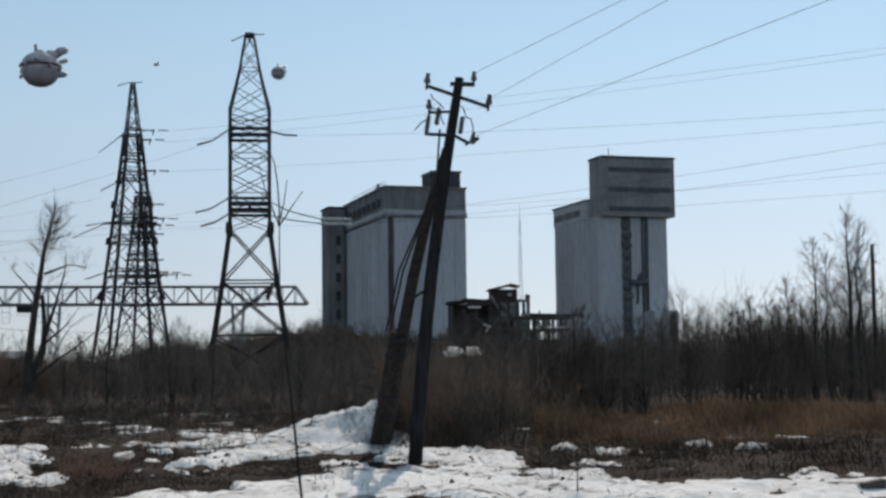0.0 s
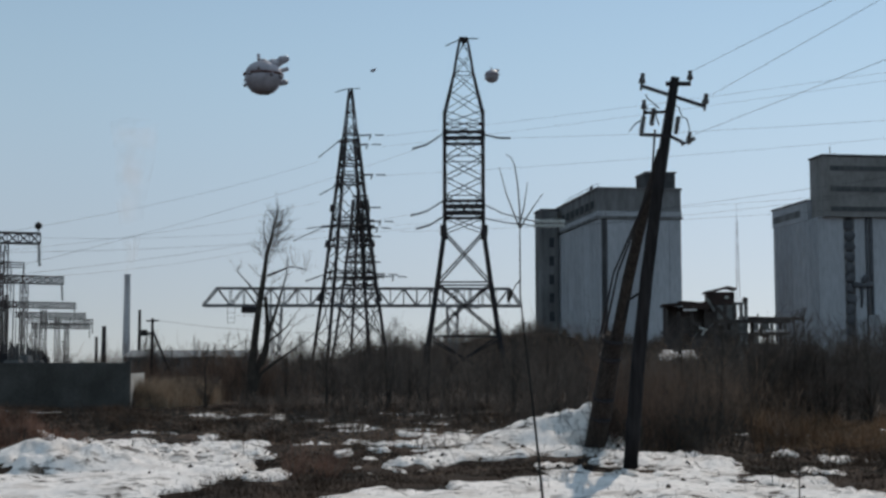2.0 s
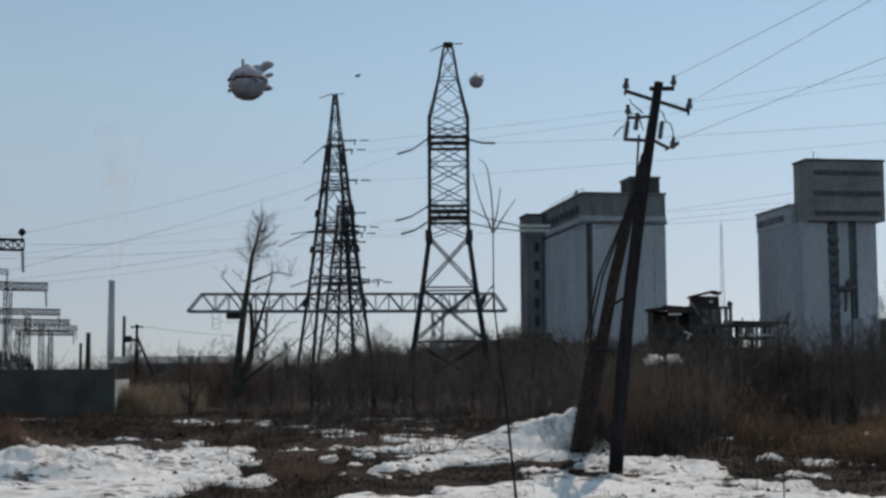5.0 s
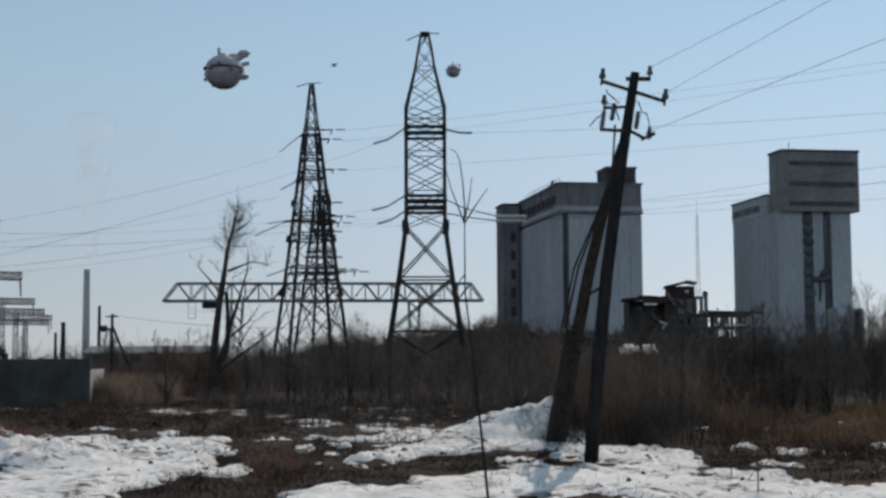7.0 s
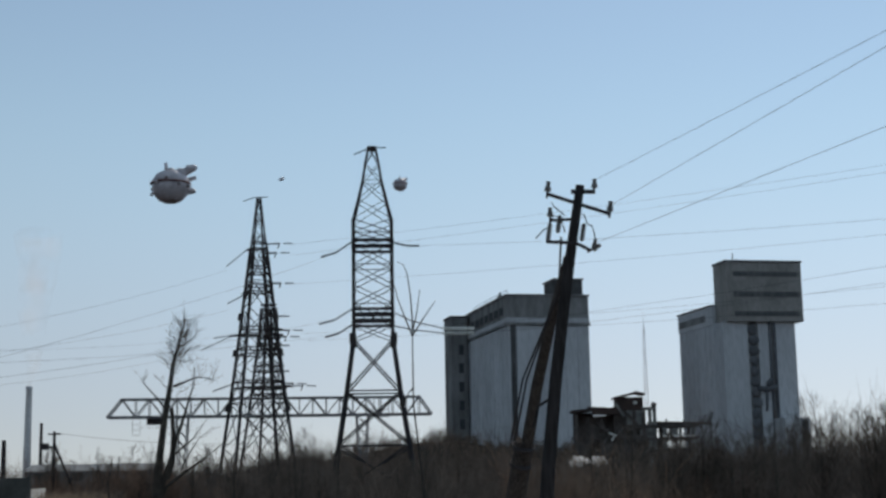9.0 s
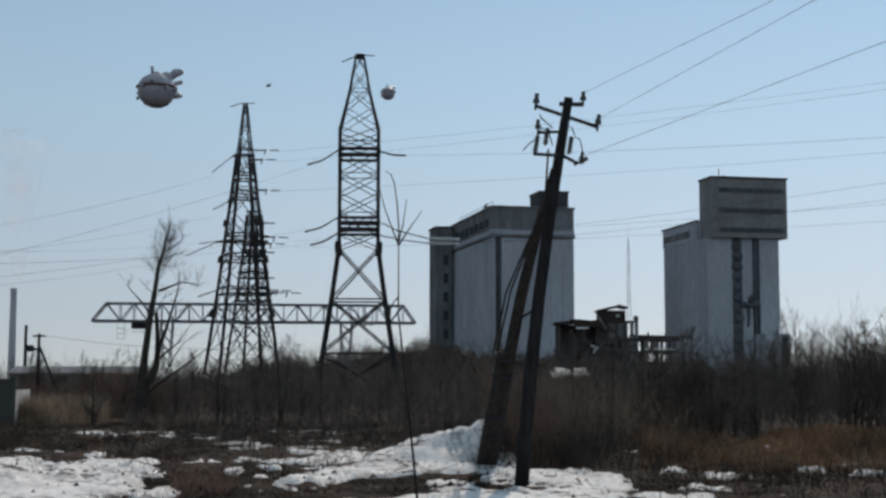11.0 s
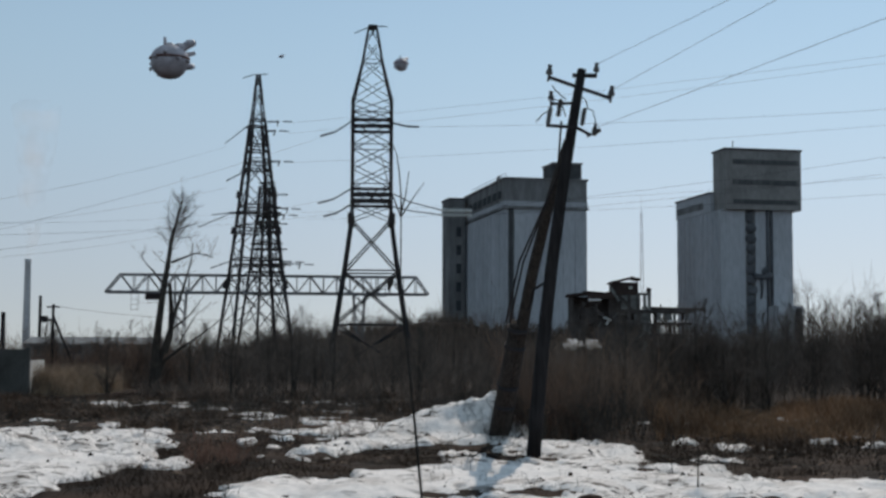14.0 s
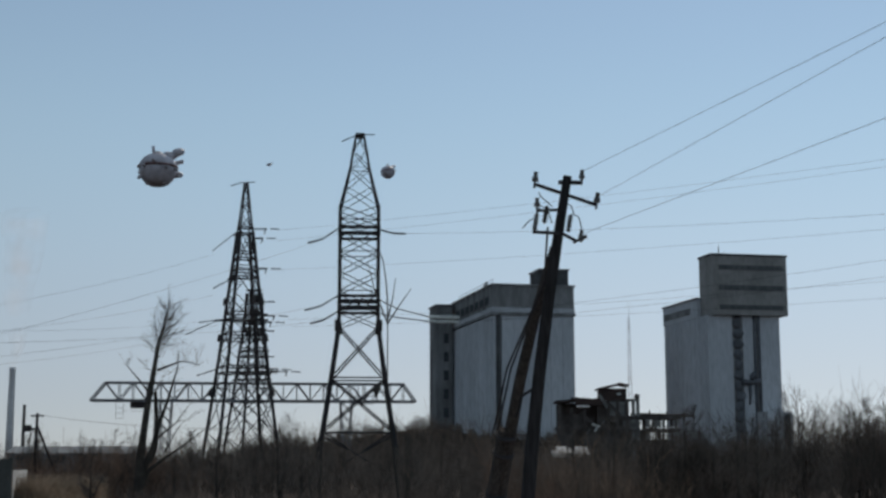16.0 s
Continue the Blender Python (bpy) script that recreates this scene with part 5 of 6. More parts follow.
def saucer(at, s, label, seed):
    t = thing("flying_saucer", at, seed * 37, label, "saucer", "hovering saucers")
    lathe("hull", [(0.2, -1.95), (0.7, -1.88), (1.15, -1.66), (1.5, -1.3), (1.75, -0.85), (1.88, -0.4), (1.9, 0.0)], SAUCER, t, sides=28)
    lathe("ring", [(1.9, -0.02), (2.06, 0.02), (2.08, 0.12), (1.92, 0.17)], SAUCER_RED, t, sides=28, label="thin dull red rim ring")
    lathe("dome", [(1.9, 0.15), (1.84, 0.4), (1.66, 0.75), (1.4, 1.05), (1.05, 1.28), (0.6, 1.42), (0.15, 1.46)], SAUCER, t, sides=28)
    lathe("turret", [(0.5, 1.3), (0.42, 1.58), (0.22, 1.72), (0.08, 1.74)], SAUCER, t, sides=16)
    r = np.random.default_rng(seed)
    for k in range(9):
        a = k * math.tau / 9 + r.uniform(-0.2, 0.2)
        z = r.uniform(-0.9, 0.7)
        d = Vector((math.cos(a), math.sin(a), 0))
        p = d * (1.8 if abs(z) < 0.4 else 1.5) + Vector((0, 0, z))
        bm = bmesh.new()
        rod(bm, [p, p + d * 0.45 + Vector((0, 0, z * 0.3)), p + d * 0.5 + Vector((0, 0, z * 0.3))], [0.2, 0.17, 0.08], 10)
        part("thruster", bm, SAUCER, t)
    for k in range(16):
        a = r.uniform(0, math.tau)
        z = r.choice((-1.15, -0.75, -0.35, 0.45, 0.85)) + r.uniform(-0.1, 0.1)
        bm = bmesh.new()
        size = r.uniform(0.16, 0.34)
        block(bm, (-size, -size * 0.6, -size * 0.45), (size, size * 0.6, size * 0.45), 0.09)
        turn = Matrix.Rotation(a, 3, "Z") @ Matrix.Rotation(r.normal(0, 0.5), 3, "Y")
        bmesh.ops.rotate(bm, verts=bm.verts, cent=(0, 0, 0), matrix=turn)
        bmesh.ops.translate(bm, verts=bm.verts, vec=(math.cos(a) * (1.75 - 0.35 * abs(z)), math.sin(a) * (1.75 - 0.35 * abs(z)), z))
        part("hull_plate", bm, SAUCER, t)
    bm = bmesh.new()
    rod(bm, [(0.2, -0.2, 0.8), (0.9, -0.6, 1.15), (1.3, -0.8, 1.3), (1.6, -0.95, 1.6), (2.1, -1.1, 1.75), (2.35, -1.2, 1.8)], [0.55, 0.6, 0.4, 0.45, 0.35, 0.15], 10)
    part("gun_pod", bm, SAUCER, t)
    bm = bmesh.new()
    rod(bm, [(1.3, 0.2, 0.5), (2.0, 0.1, 0.75), (2.7, 0.0, 1.0)], [0.26, 0.24, 0.2], 10)
    part("gun_barrel", bm, SAUCER, t)
    bm = bmesh.new()
    rod(bm, [(1.4, -0.5, -0.7), (2.1, -0.7, -0.6), (2.4, -0.8, -0.62)], [0.34, 0.3, 0.16], 10)
    part("side_pod", bm, SAUCER, t)
    bm = bmesh.new()
    rod(bm, [(-0.5, -0.1, 1.3), (-0.58, -0.1, 2.2)], [0.2, 0.15], 8)
    part("antenna", bm, SAUCER, t)
    for k in range(3):
        a = 0.7 + k * 2.1
        bm = bmesh.new()
        rod(bm, [(0.9 * math.cos(a), 0.9 * math.sin(a), -1.2), (1.1 * math.cos(a), 1.1 * math.sin(a), -1.75)], [0.16, 0.12], 8)
        part("landing_leg", bm, SAUCER, t)
    t.scale = (s, s, s)
    return t


saucer(SAUCER_BIG, 1.08, "hovering silver-grey saucer with dull red ring and stubby pods", 1)
saucer(SAUCER_SMALL, 0.82, "small far silver-grey saucer", 2)
mote = saucer((-84.84, 401.47, 91.97), 0.36, "tiny distant tilted silver-grey saucer", 3)
mote.matrix_basis = pose(-84.84, 401.47, 91.97, 20, -28, 40) @ Matrix.Diagonal((0.42, 0.42, 0.24, 1))


# ---- trees ----
def tree(at, height, label, seed, spread=0.32, trunks=1, bare_to=0.25, limbs=16, group="bare trees", lean=(0, 0), r0=0.16, rise=0.9, thin=1.0, stout=0.36, twigs=6, tuft=0, crown=None):
    """A bare tree: tapered trunk with curved limbs, and a crown of branches and fine twigs."""
    r = np.random.default_rng(seed)
    t = thing("bare_tree", at, 0, label, "tree", group)
    bm = bmesh.new()
    bs, bw, bl, br = [], [], [], []
    for k in range(trunks):
        h = height * (1 if k == 0 else r.uniform(0.5, 0.85))
        dx, dy = lean[0] + (r.normal(0, 0.12) if k else 0), lean[1] + r.normal(0, 0.04)
        n = 9
        wob = np.cumsum(r.normal(0, 0.008, (n + 1, 2)) * h, axis=0)
        o = Vector((r.normal(0, 0.12) * k, r.normal(0, 0.1) * k, -0.2))
        pts = [o + Vector((dx * h * i / n + wob[i, 0], dy * h * i / n + wob[i, 1], h * i / n)) for i in range(n + 1)]
        pts0 = pts if k == 0 else pts0
        rod(bm, pts, [max(0.012, r0 * (1 - 0.93 * i / n) * (1 if k == 0 else 0.7)) for i in range(n + 1)], 7)
        for j in range(int(limbs * (1 if k == 0 else 0.6))):
            u = bare_to + (0.98 - bare_to) * (j + r.uniform(0, 1)) / (limbs * (1 if k == 0 else 0.6))
            u = min(u, 0.98)
            i = int(u * n)
            base = pts[i].lerp(pts[min(n, i + 1)], u * n - i)
            a = r.uniform(0, math.tau)
            ln = height * spread * (1.12 - u) ** 0.8 * r.uniform(0.55, 1.15)
            d = Vector((math.cos(a), math.sin(a), r.uniform(0.35, 1.2) * rise)).normalized()
            q = [base]
            for g in range(4):
                d = (d + Vector((r.normal(0, 0.16), r.normal(0, 0.16), 0.16 * rise + r.normal(0, 0.1)))).normalized()
                q.append(q[-1] + d * ln / 4)
            rr = max(0.014, r0 * stout * (1.1 - u))
            rod(bm, q, [rr, rr * 0.8, rr * 0.6, rr * 0.4, rr * 0.2], 5)
            for g in range(9):
                f = r.uniform(0.15, 1.0) * 4
                c = min(3, int(f))
                bs.append(q[c].lerp(q[c + 1], f - c))
                bw.append((q[c + 1] - q[c]).normalized() + Vector(r.normal(0, 0.5, 3)) + Vector((0, 0, 0.25 * rise)))
                bl.append(ln * r.uniform(0.35, 0.95) * (1.15 - f / 8) + 0.1)
                br.append(rr * 0.35)
        for g in range(8):
            bs.append(pts[-2].lerp(pts[-1], r.uniform(0, 1)))
            bw.append(Vector((r.normal(0, 0.35), r.normal(0, 0.35), 1)))
            bl.append(height * r.uniform(0.03, 0.09))
            br.append(0.01)
    for g in range(tuft):
        u = r.uniform(0.6, 0.86)
        i = min(8, int(u * 9))
        bs.append(pts0[i].lerp(pts0[i + 1], u * 9 - i))
        bw.append(Vector((r.normal(0, 0.36), r.normal(0, 0.36), 1)))
        bl.append(height * r.uniform(0.1, 0.22))
        br.append(0.007)
    part("trunk", bm, BARK, t)
    v_, f_ = growth(np.array(bs), np.array(bw), np.array(bl), np.clip(np.array(br), 0.006, 0.012) * (1 + 0.4 * (thin - 1)), r, (twigs,), 0.55, 0.14, 0.15 * rise)
    part("crown", mesh_np("crown", v_, f_), crown or TWIG, t)
    return t


def old_tree(at):
    """The gnarled tree: a forked trunk, a few long crooked limbs, and a rounded tuft of twigs on top."""
    r = np.random.default_rng(14)
    t = thing("bare_tree", at, 0, "gnarled bare tree with forked dark trunk and twiggy top", "tree", "bare trees")
    trunks = (
        (((0, -0.2), (0.0, 0.9), (0.14, 2.6), (0.42, 4.0), (0.64, 5.75), (0.81, 7.2), (0.95, 8.2), (1.06, 9.3), (1.31, 10.3), (1.48, 11.0), (1.55, 11.7), (1.6, 12.2)), 0.36),
        (((0.12, 1.0), (0.28, 1.9), (0.78, 3.3), (1.13, 4.5), (1.48, 5.6), (1.77, 6.8), (2.05, 7.9), (2.12, 9.1)), 0.25),
        (((0.5, 2.4), (0.85, 3.4), (0.9, 5.0), (0.86, 6.6)), 0.24))
    limbs = (
        (((0.3, 1.4), (0.6, 1.9), (1.48, 2.6), (2.54, 3.3), (3.42, 4.0), (4.3, 4.7)), 0.14), (((0.9, 7.9), (1.66, 8.2), (2.37, 8.45), (3.07, 8.35), (3.6, 8.2)), 0.09),
        (((0.6, 6.3), (-0.1, 7.2), (-0.7, 7.9), (-0.92, 8.15), (-0.85, 8.6)), 0.08), (((1.0, 3.8), (2.2, 4.7), (3.07, 5.9)), 0.08), (((1.5, 3.0), (1.8, 3.6), (2.5, 4.7), (3.07, 5.2)), 0.06),
        (((1.0, 9.3), (0.7, 10.5), (0.5, 11.6)), 0.05), (((1.3, 10.3), (2.0, 10.8), (2.5, 11.4)), 0.05), (((1.45, 10.9), (1.9, 11.5), (2.25, 12.1)), 0.04),
        (((1.0, 8.7), (0.5, 9.1), (0.25, 9.9)), 0.04), (((1.2, 9.9), (1.75, 10.1), (2.3, 10.2)), 0.04), (((0.85, 7.6), (0.3, 8.0), (0.15, 8.2)), 0.04), (((1.1, 9.5), (1.6, 9.4), (1.8, 9.6)), 0.035))
    bm = bmesh.new()
    bs, bw, bl = [], [], []
    for pts, rad in trunks + limbs:
        y = np.cumsum(r.normal(0, 0.16, len(pts)))
        q = [Vector((p[0], float(y[i] - y[0]), p[1])) for i, p in enumerate(pts)]
        rod(bm, q, [rad * (1 - (0.5 if pts[0][1] == 2.4 else 0.93) * (i / (len(q) - 1)) ** 0.75) for i in range(len(q))], 8)
        for g in range(6):
            f = r.uniform(0.35, 1.0) * (len(q) - 1)
            c = min(len(q) - 2, int(f))
            bs.append(q[c].lerp(q[c + 1], f - c))
            bw.append((q[c + 1] - q[c]).normalized() + Vector(r.normal(0, 0.45, 3)))
            bl.append(r.uniform(0.35, 0.9))
    for g in range(120):                              # the egg-shaped tuft round the leader
        a, q = r.uniform(0, math.tau), r.uniform(0, 1) ** 0.6
        z = r.uniform(8.6, 11.8)
        bs.append(Vector((1.0 + (z - 8.6) * 0.19 + 0.12 * math.cos(a), 0.18 * math.sin(a), z)))
        bw.append(Vector((math.cos(a) * q * 0.95, math.sin(a) * q * 0.95, 0.75)))
        bl.append(r.uniform(0.8, 1.6) * (1 - 0.17 * (z - 9.0)))
    for g in range(14):                               # long shoots on the level limb
        bs.append(Vector((r.uniform(1.8, 3.5), r.normal(0, 0.1), 8.35)))
        bw.append(Vector((r.normal(0.1, 0.3), r.normal(0, 0.3), 1)))
        bl.append(r.uniform(0.5, 1.2))
    for g in range(20):
        a = r.uniform(0, math.tau)
        bs.append(Vector((r.uniform(0.2, 2.0), r.normal(0, 0.3), r.uniform(5.0, 8.2))))
        bw.append(Vector((math.cos(a), math.sin(a), r.uniform(0.0, 0.9))))
        bl.append(r.uniform(0.6, 1.6))
    part("trunk", bm, BARK, t)
    v_, f_ = growth(np.array(bs), np.array(bw), np.array(bl), np.full(len(bs), 0.0105), r, (5, 3), 0.42, 0.14, 0.12)
    part("crown", mesh_np("crown", v_, f_), DARKTWIG, t)


old_tree((-24.75, 81.4, 0))
k = 20
for x, y, h, w, spread in ((19.6, 66.0, 9.4, 0.17, 0.36), (20.1, 66.6, 8.7, 0.13, 0.32), (18.2, 66.4, 8.1, 0.12, 0.3), (19.1, 67.2, 7.4, 0.1, 0.3), (20.9, 67.4, 6.8, 0.09, 0.3), (17.2, 68, 6.2, 0.08, 0.3)):
    tree((x, y, float(ground_z(x, y))), h, "tall bare birch with fine grey twigs", k, spread, 1, 0.3, 24, "bare birches", r0=w, rise=1.1, thin=1.1, twigs=8, stout=0.3)
    k += 1
# the dark many-stemmed bushes between the reeds and the elevators
for x, y, h in ((5.0, 52.4, 4.3), (5.6, 53.2, 4.6), (4.2, 53.5, 3.8), (6.1, 54.5, 3.4), (3.5, 52.0, 2.8), (15.4, 71, 4.9), (16.2, 72, 5.4), (17.3, 71.5, 4.6), (12.2, 68, 4.2), (23.5, 70, 4.6), (25.0, 72, 5.0)):
    tree((x, y, float(ground_z(x, y))), h, "dark many-stemmed bare bush at the edge of the reeds", k, 0.34, 5, 0.12, 15, "dark bushes", r0=0.075, rise=1.3, thin=1.4, twigs=8, stout=0.4, crown=DARKTWIG)
    k += 1
for x, y, h in ((-38.7, 200, 9.4), (-40.9, 204, 7.6), (-36.6, 196, 7.8), (-52.3, 150, 5.6), (-52.2, 154, 5.0), (-30.0, 205, 8.0)):
    tree((x, y, 0), h, "broad bare tree standing behind the pylons", k, 0.42, 3, 0.2, 20, "trees behind the pylons", r0=0.12, rise=0.9, thin=1.6, twigs=7, stout=0.3)
    k += 1
small = np.random.default_rng(77)
for x0, x1, y0, y1, h0, h1, n in ((17.5, 28, 104, 128, 5.6, 8.2, 15), (30, 44, 98, 120, 5.5, 8.5, 10), (-16, -8, 140, 170, 5.5, 7.5, 5), (-36, -24, 118, 150, 3.4, 5.2, 8), (-56, -38, 112, 145, 4.2, 5.8, 11), (-8, 16, 88, 130, 3.8, 5.6, 12), (-26, -6, 66, 92, 2.6, 4.4, 14), (1, 14, 58, 84, 3.0, 4.6, 12), (14, 30, 66, 92, 3.4, 5.4, 12), (1.5, 8, 48, 62, 2.6, 4.2, 8)):
    for q in range(n):
        tree((round(small.uniform(x0, x1), 2), round(small.uniform(y0, y1), 2), 0), small.uniform(h0, h1), "small bare tree in the scrub", k, 0.42, 2, 0.1, 16, "scrub trees", r0=0.085, rise=1.0, thin=1.3, twigs=6, stout=0.32, crown=DARKTWIG if k % 3 else None)
        k += 1


# ---- scrub, reeds and litter ----
def scatter(n, x0, x1, y0, y1, r):
    return r.uniform(x0, x1, n), np.sqrt(r.uniform(y0 * y0, y1 * y1, n))


def scrub(name, cx, cy, height, per, mat, label, seed, spread=0.5, radius=0.012, base_z=ground_z, counts=(4, 3)):
    """Clumps of bare arching stems that fork into twigs, joined."""
    r = np.random.default_rng(seed)
    m = max(4, per // 3)
    n = len(cx) * m
    hx, hy, hh = np.repeat(cx, m), np.repeat(cy, m), np.repeat(height, m)
    x, y = hx + r.normal(0, 0.14, n) * hh, hy + r.normal(0, 0.14, n) * hh
    s = np.stack([x, y, base_z(x, y) - 0.05], 1)
    a, q = r.uniform(0, math.tau, n), spread * 1.1 * r.uniform(0, 1, n) ** 0.7
    w = np.stack([np.cos(a) * q, np.sin(a) * q, np.ones(n)], 1)
    ln = hh * r.uniform(0.5, 1.0, n)
    rad = radius * np.clip(np.hypot(x, y) / 60, 0.6, 2.2) * 1.25
    v, f = growth(s, w, ln, rad, r, counts, 0.48, 0.13)
    return tagged(part(name, mesh_np(name, v, f), mat), label, "bushes", kind="stuff")


r = np.random.default_rng(5)
x, y = scatter(900, -62, 60, 70, 150, r)
h = 3.0 + 1.9 * fbm(x, y, 9, 3, 3) + r.uniform(-0.9, 0.9, len(x))
ok = (x > -0.36 * y + 3)
x, y, h = x[ok], y[ok], np.clip(h[ok], 1.0, 5.6)
dark = (r.uniform(0, 1, len(x)) + 0.3 * fbm(x, y, 12, 2, 41) < 0.45) | (x > 6 + r.normal(0, 3, len(x)))
h = h + 1.3 * smooth(6, 14, x)
scrub("scrub", x[~dark], y[~dark], h[~dark], 27, GREYBRUSH, "dense bare scrub of thin grey-brown stems", 31)
scrub("scrub", x[dark], y[dark], h[dark] * 1.1, 27, DARKTWIG, "dense dark bare scrub of thin stems", 30)
x, y = scatter(260, -30, 18, 58, 78, r)
h = np.clip(1.6 + 0.9 * fbm(x, y, 8, 2, 4) + r.uniform(-0.5, 0.5, len(x)), 0.5, 2.8) * (1 - 0.5 * smooth(-7, -13, x))
ok = (x > -0.34 * y + 2) & (x < 4)
scrub("scrub", x[ok], y[ok], h[ok], 27, GREYBRUSH, "lower bare scrub along the edge of the clearing", 32)
x, y = scatter(52, -1.4, 5.0, 39.0, 60, r)
ok = (x > -1.8 + 0.02 * y)
h = np.clip(2.0 + 0.9 * fbm(x, y, 5, 2, 4) + r.uniform(-0.5, 0.5, len(x)), 0.8, 3.0)
scrub("scrub", x[ok], y[ok], h[ok], 24, THICKET, "thicket of brown bare stems behind the leaning pole", 33, 0.5, 0.014)
x, y = scatter(120, 1.5, 30, 56, 78, r)
h = np.clip(2.6 + 1.2 * fbm(x, y, 6, 2, 14) + r.uniform(-0.8, 1.2, len(x)), 1.0, 4.6)
scrub("scrub", x, y, h, 33, DARKTWIG, "dark bare bushes standing in the reeds", 37, 0.4, 0.012)
x, y = scatter(70, -14, 2, 44, 60, r)
scrub("scrub", x, y, r.uniform(0.5, 1.5, len(x)), 24, DARKTWIG, "low brown bushes at the edge of the scrub", 53, 0.8, 0.009)
x, y = scatter(46, -30, -4, 44, 68, r)
scrub("scrub", x, y, r.uniform(0.5, 1.5, len(x)), 26, BARK, "low dark bushes on the muddy clearing", 38, 0.6, 0.009)
x, y = np.concatenate([r.uniform(-1.5, 0.4, 34), r.normal(-1.45, 0.25, 8)]), np.concatenate([r.uniform(38.2, 41.0, 34), r.normal(36.8, 0.2, 8)])
scrub("scrub", x, y, np.concatenate([r.uniform(1.0, 2.6, 34), r.uniform(0.5, 1.2, 8)]), 34, BRUSH, "bare stems round the foot of the strut", 34, 0.4, 0.010)
x, y = r.normal(-1.2, 0.35, 16), r.normal(37.0, 0.35, 16)
scrub("scrub", x, y, r.uniform(0.6, 1.5, 16), 36, BARK, "dark tangle of stems round the foot of the strut", 52, 0.7, 0.012)
x, y = r.normal(0.9, 0.7, 26), r.normal(38.6, 1.0, 26)
scrub("scrub", x, y, r.uniform(0.8, 2.3, 26), 30, BARK, "dark bare bush beside the leaning pole", 47, 0.5, 0.009)
x, y = r.normal(-7.4, 0.4, 9), r.normal(29.2, 0.9, 9)
scrub("scrub", x, y, r.uniform(0.4, 1.0, 9), 40, RUSSET, "reddish bare bush beside the muddy track", 54, 0.8, 0.008)
x, y = scatter(44, -27, -8, 38, 60, r)
scrub("scrub", x, y, r.uniform(0.25, 0.9, 44), 36, BARK, "low dark brush strewn over the clearing", 55, 1.2, 0.011)
x, y = scatter(26, -20, -5, 36, 46, r)
scrub("scrub", x, y, r.uniform(0.3, 0.9, 26), 24, THICKET, "low reddish bare bushes on the mud", 48, 0.7, 0.007)
y = r.uniform(88, 150, 46)
x = -0.5 * y - 5.5 - r.uniform(0, 10, 46)
scrub("scrub", x, y, r.uniform(2.0, 4.2, 46), 50, EVERGREEN, "dark green shrubs between the switchgear", 49, 0.4, 0.02)
x, y = scatter(90, -44, -27, 80, 112, r)
scrub("scrub", x, y, r.uniform(1.2, 3.2, len(x)), 34, BRUSH, "bare scrub beyond the fence corner", 42)
x, y = scatter(18, -35, -26, 84, 97, r)
scrub("scrub", x, y, r.uniform(2.6, 4.0, len(x)), 50, BRUSH, "tall bare bush beyond the fence corner", 44)
x, y = scatter(520, -84, 30, 276, 303, r)
scrub("scrub", x, y, r.uniform(1.0, 3.4, len(x)) * (1 + 0.4 * fbm(x, y, 9, 2, 81)), 30, GREYBRUSH, "dark bare scrub on the earth bank", 43, 0.8, 0.02, base_z=bank_z, counts=(5,))
x, y = scatter(420, -110, 120, 150, 300, r)
h = np.clip(4.0 + 1.6 * fbm(x, y, 30, 2, 3) + r.uniform(-1, 1, len(x)), 2, 7)
scrub("far_woods", x, y, h, 27, GREYBRUSH, "far grey-brown bare woods", 35, 0.45, counts=(6,))
x, y = scatter(420, -56, -8, 150, 235, r)
scrub("far_woods", x, y, r.uniform(4.4, 7.6, len(x)) * (1 - 0.4 * smooth(-0.19, -0.23, x / y)) * (1 + 0.3 * fbm(x, y, 14, 2, 71)), 27, GREYBRUSH, "grey-brown bare trees behind the pylons", 45, 0.45, counts=(6,))
x, y = scatter(300, 14, 85, 135, 225, r)
scrub("far_woods", x, y, (r.uniform(4.4, 7.2, len(x)) + 2.4 * smooth(0.15, 0.2, x / y)) * (1 + 0.25 * fbm(x, y, 14, 2, 72)), 27, GREYBRUSH, "grey-brown bare trees below the elevators", 46, 0.45, counts=(6,))
x, y = scatter(500, -420, 420, 480, 900, r)
scrub("far_woods", x, y, r.uniform(7, 13, len(x)), 24, GREYBRUSH, "distant wooded horizon", 36, 0.4, counts=(5,))


def grass(name, x, y, h, wd, mat, label, lean=0.25):
    v, f = blades(np.stack([x, y, ground_z(x, y) - 0.02], 1), h, wd, lean)
    return tagged(part(name, mesh_np(name, v, f), mat), label, "grass", kind="stuff")


def clumped(n, x0, x1, y0, y1, per, sd):
    cx, cy = scatter(n, x0, x1, y0, y1, r)
    m = n * per
    return np.repeat(cx, per) + r.normal(0, sd, m), np.repeat(cy, per) + r.normal(0, sd, m)


x, y = clumped(2300, 2, 28, 27.0, 58, 34, 0.3)
ok = (x > 2.2 + (y - 30) * 0.045) & (snow_cover(x, y) < 0.15)
x, y = x[ok], y[ok]
near = y + 3.0 * fbm(x, y, 5, 2, 27) < 39.5
xn, yn = x[near][::2], y[near][::2]
grass("dead_grass", xn, yn, r.uniform(0.08, 0.34, len(xn)) * (1 + 0.7 * fbm(xn, yn, 2, 3, 7)), r.uniform(0.008, 0.02, len(xn)), MUDGRASS, "dark trampled dead grass before the reeds", 0.6)
x, y = x[~near], y[~near]
tall = np.clip(0.7 + 0.9 * fbm(x, y, 3.2, 3, 7), 0.15, 1.5) * (1 - 0.45 * smooth(46, 57, y))
grass("dry_reeds", x, y, r.uniform(0.3, 0.95, len(x)) * tall, r.uniform(0.012, 0.03, len(x)), REED, "matted orange-brown dry reeds and grass", 0.4)
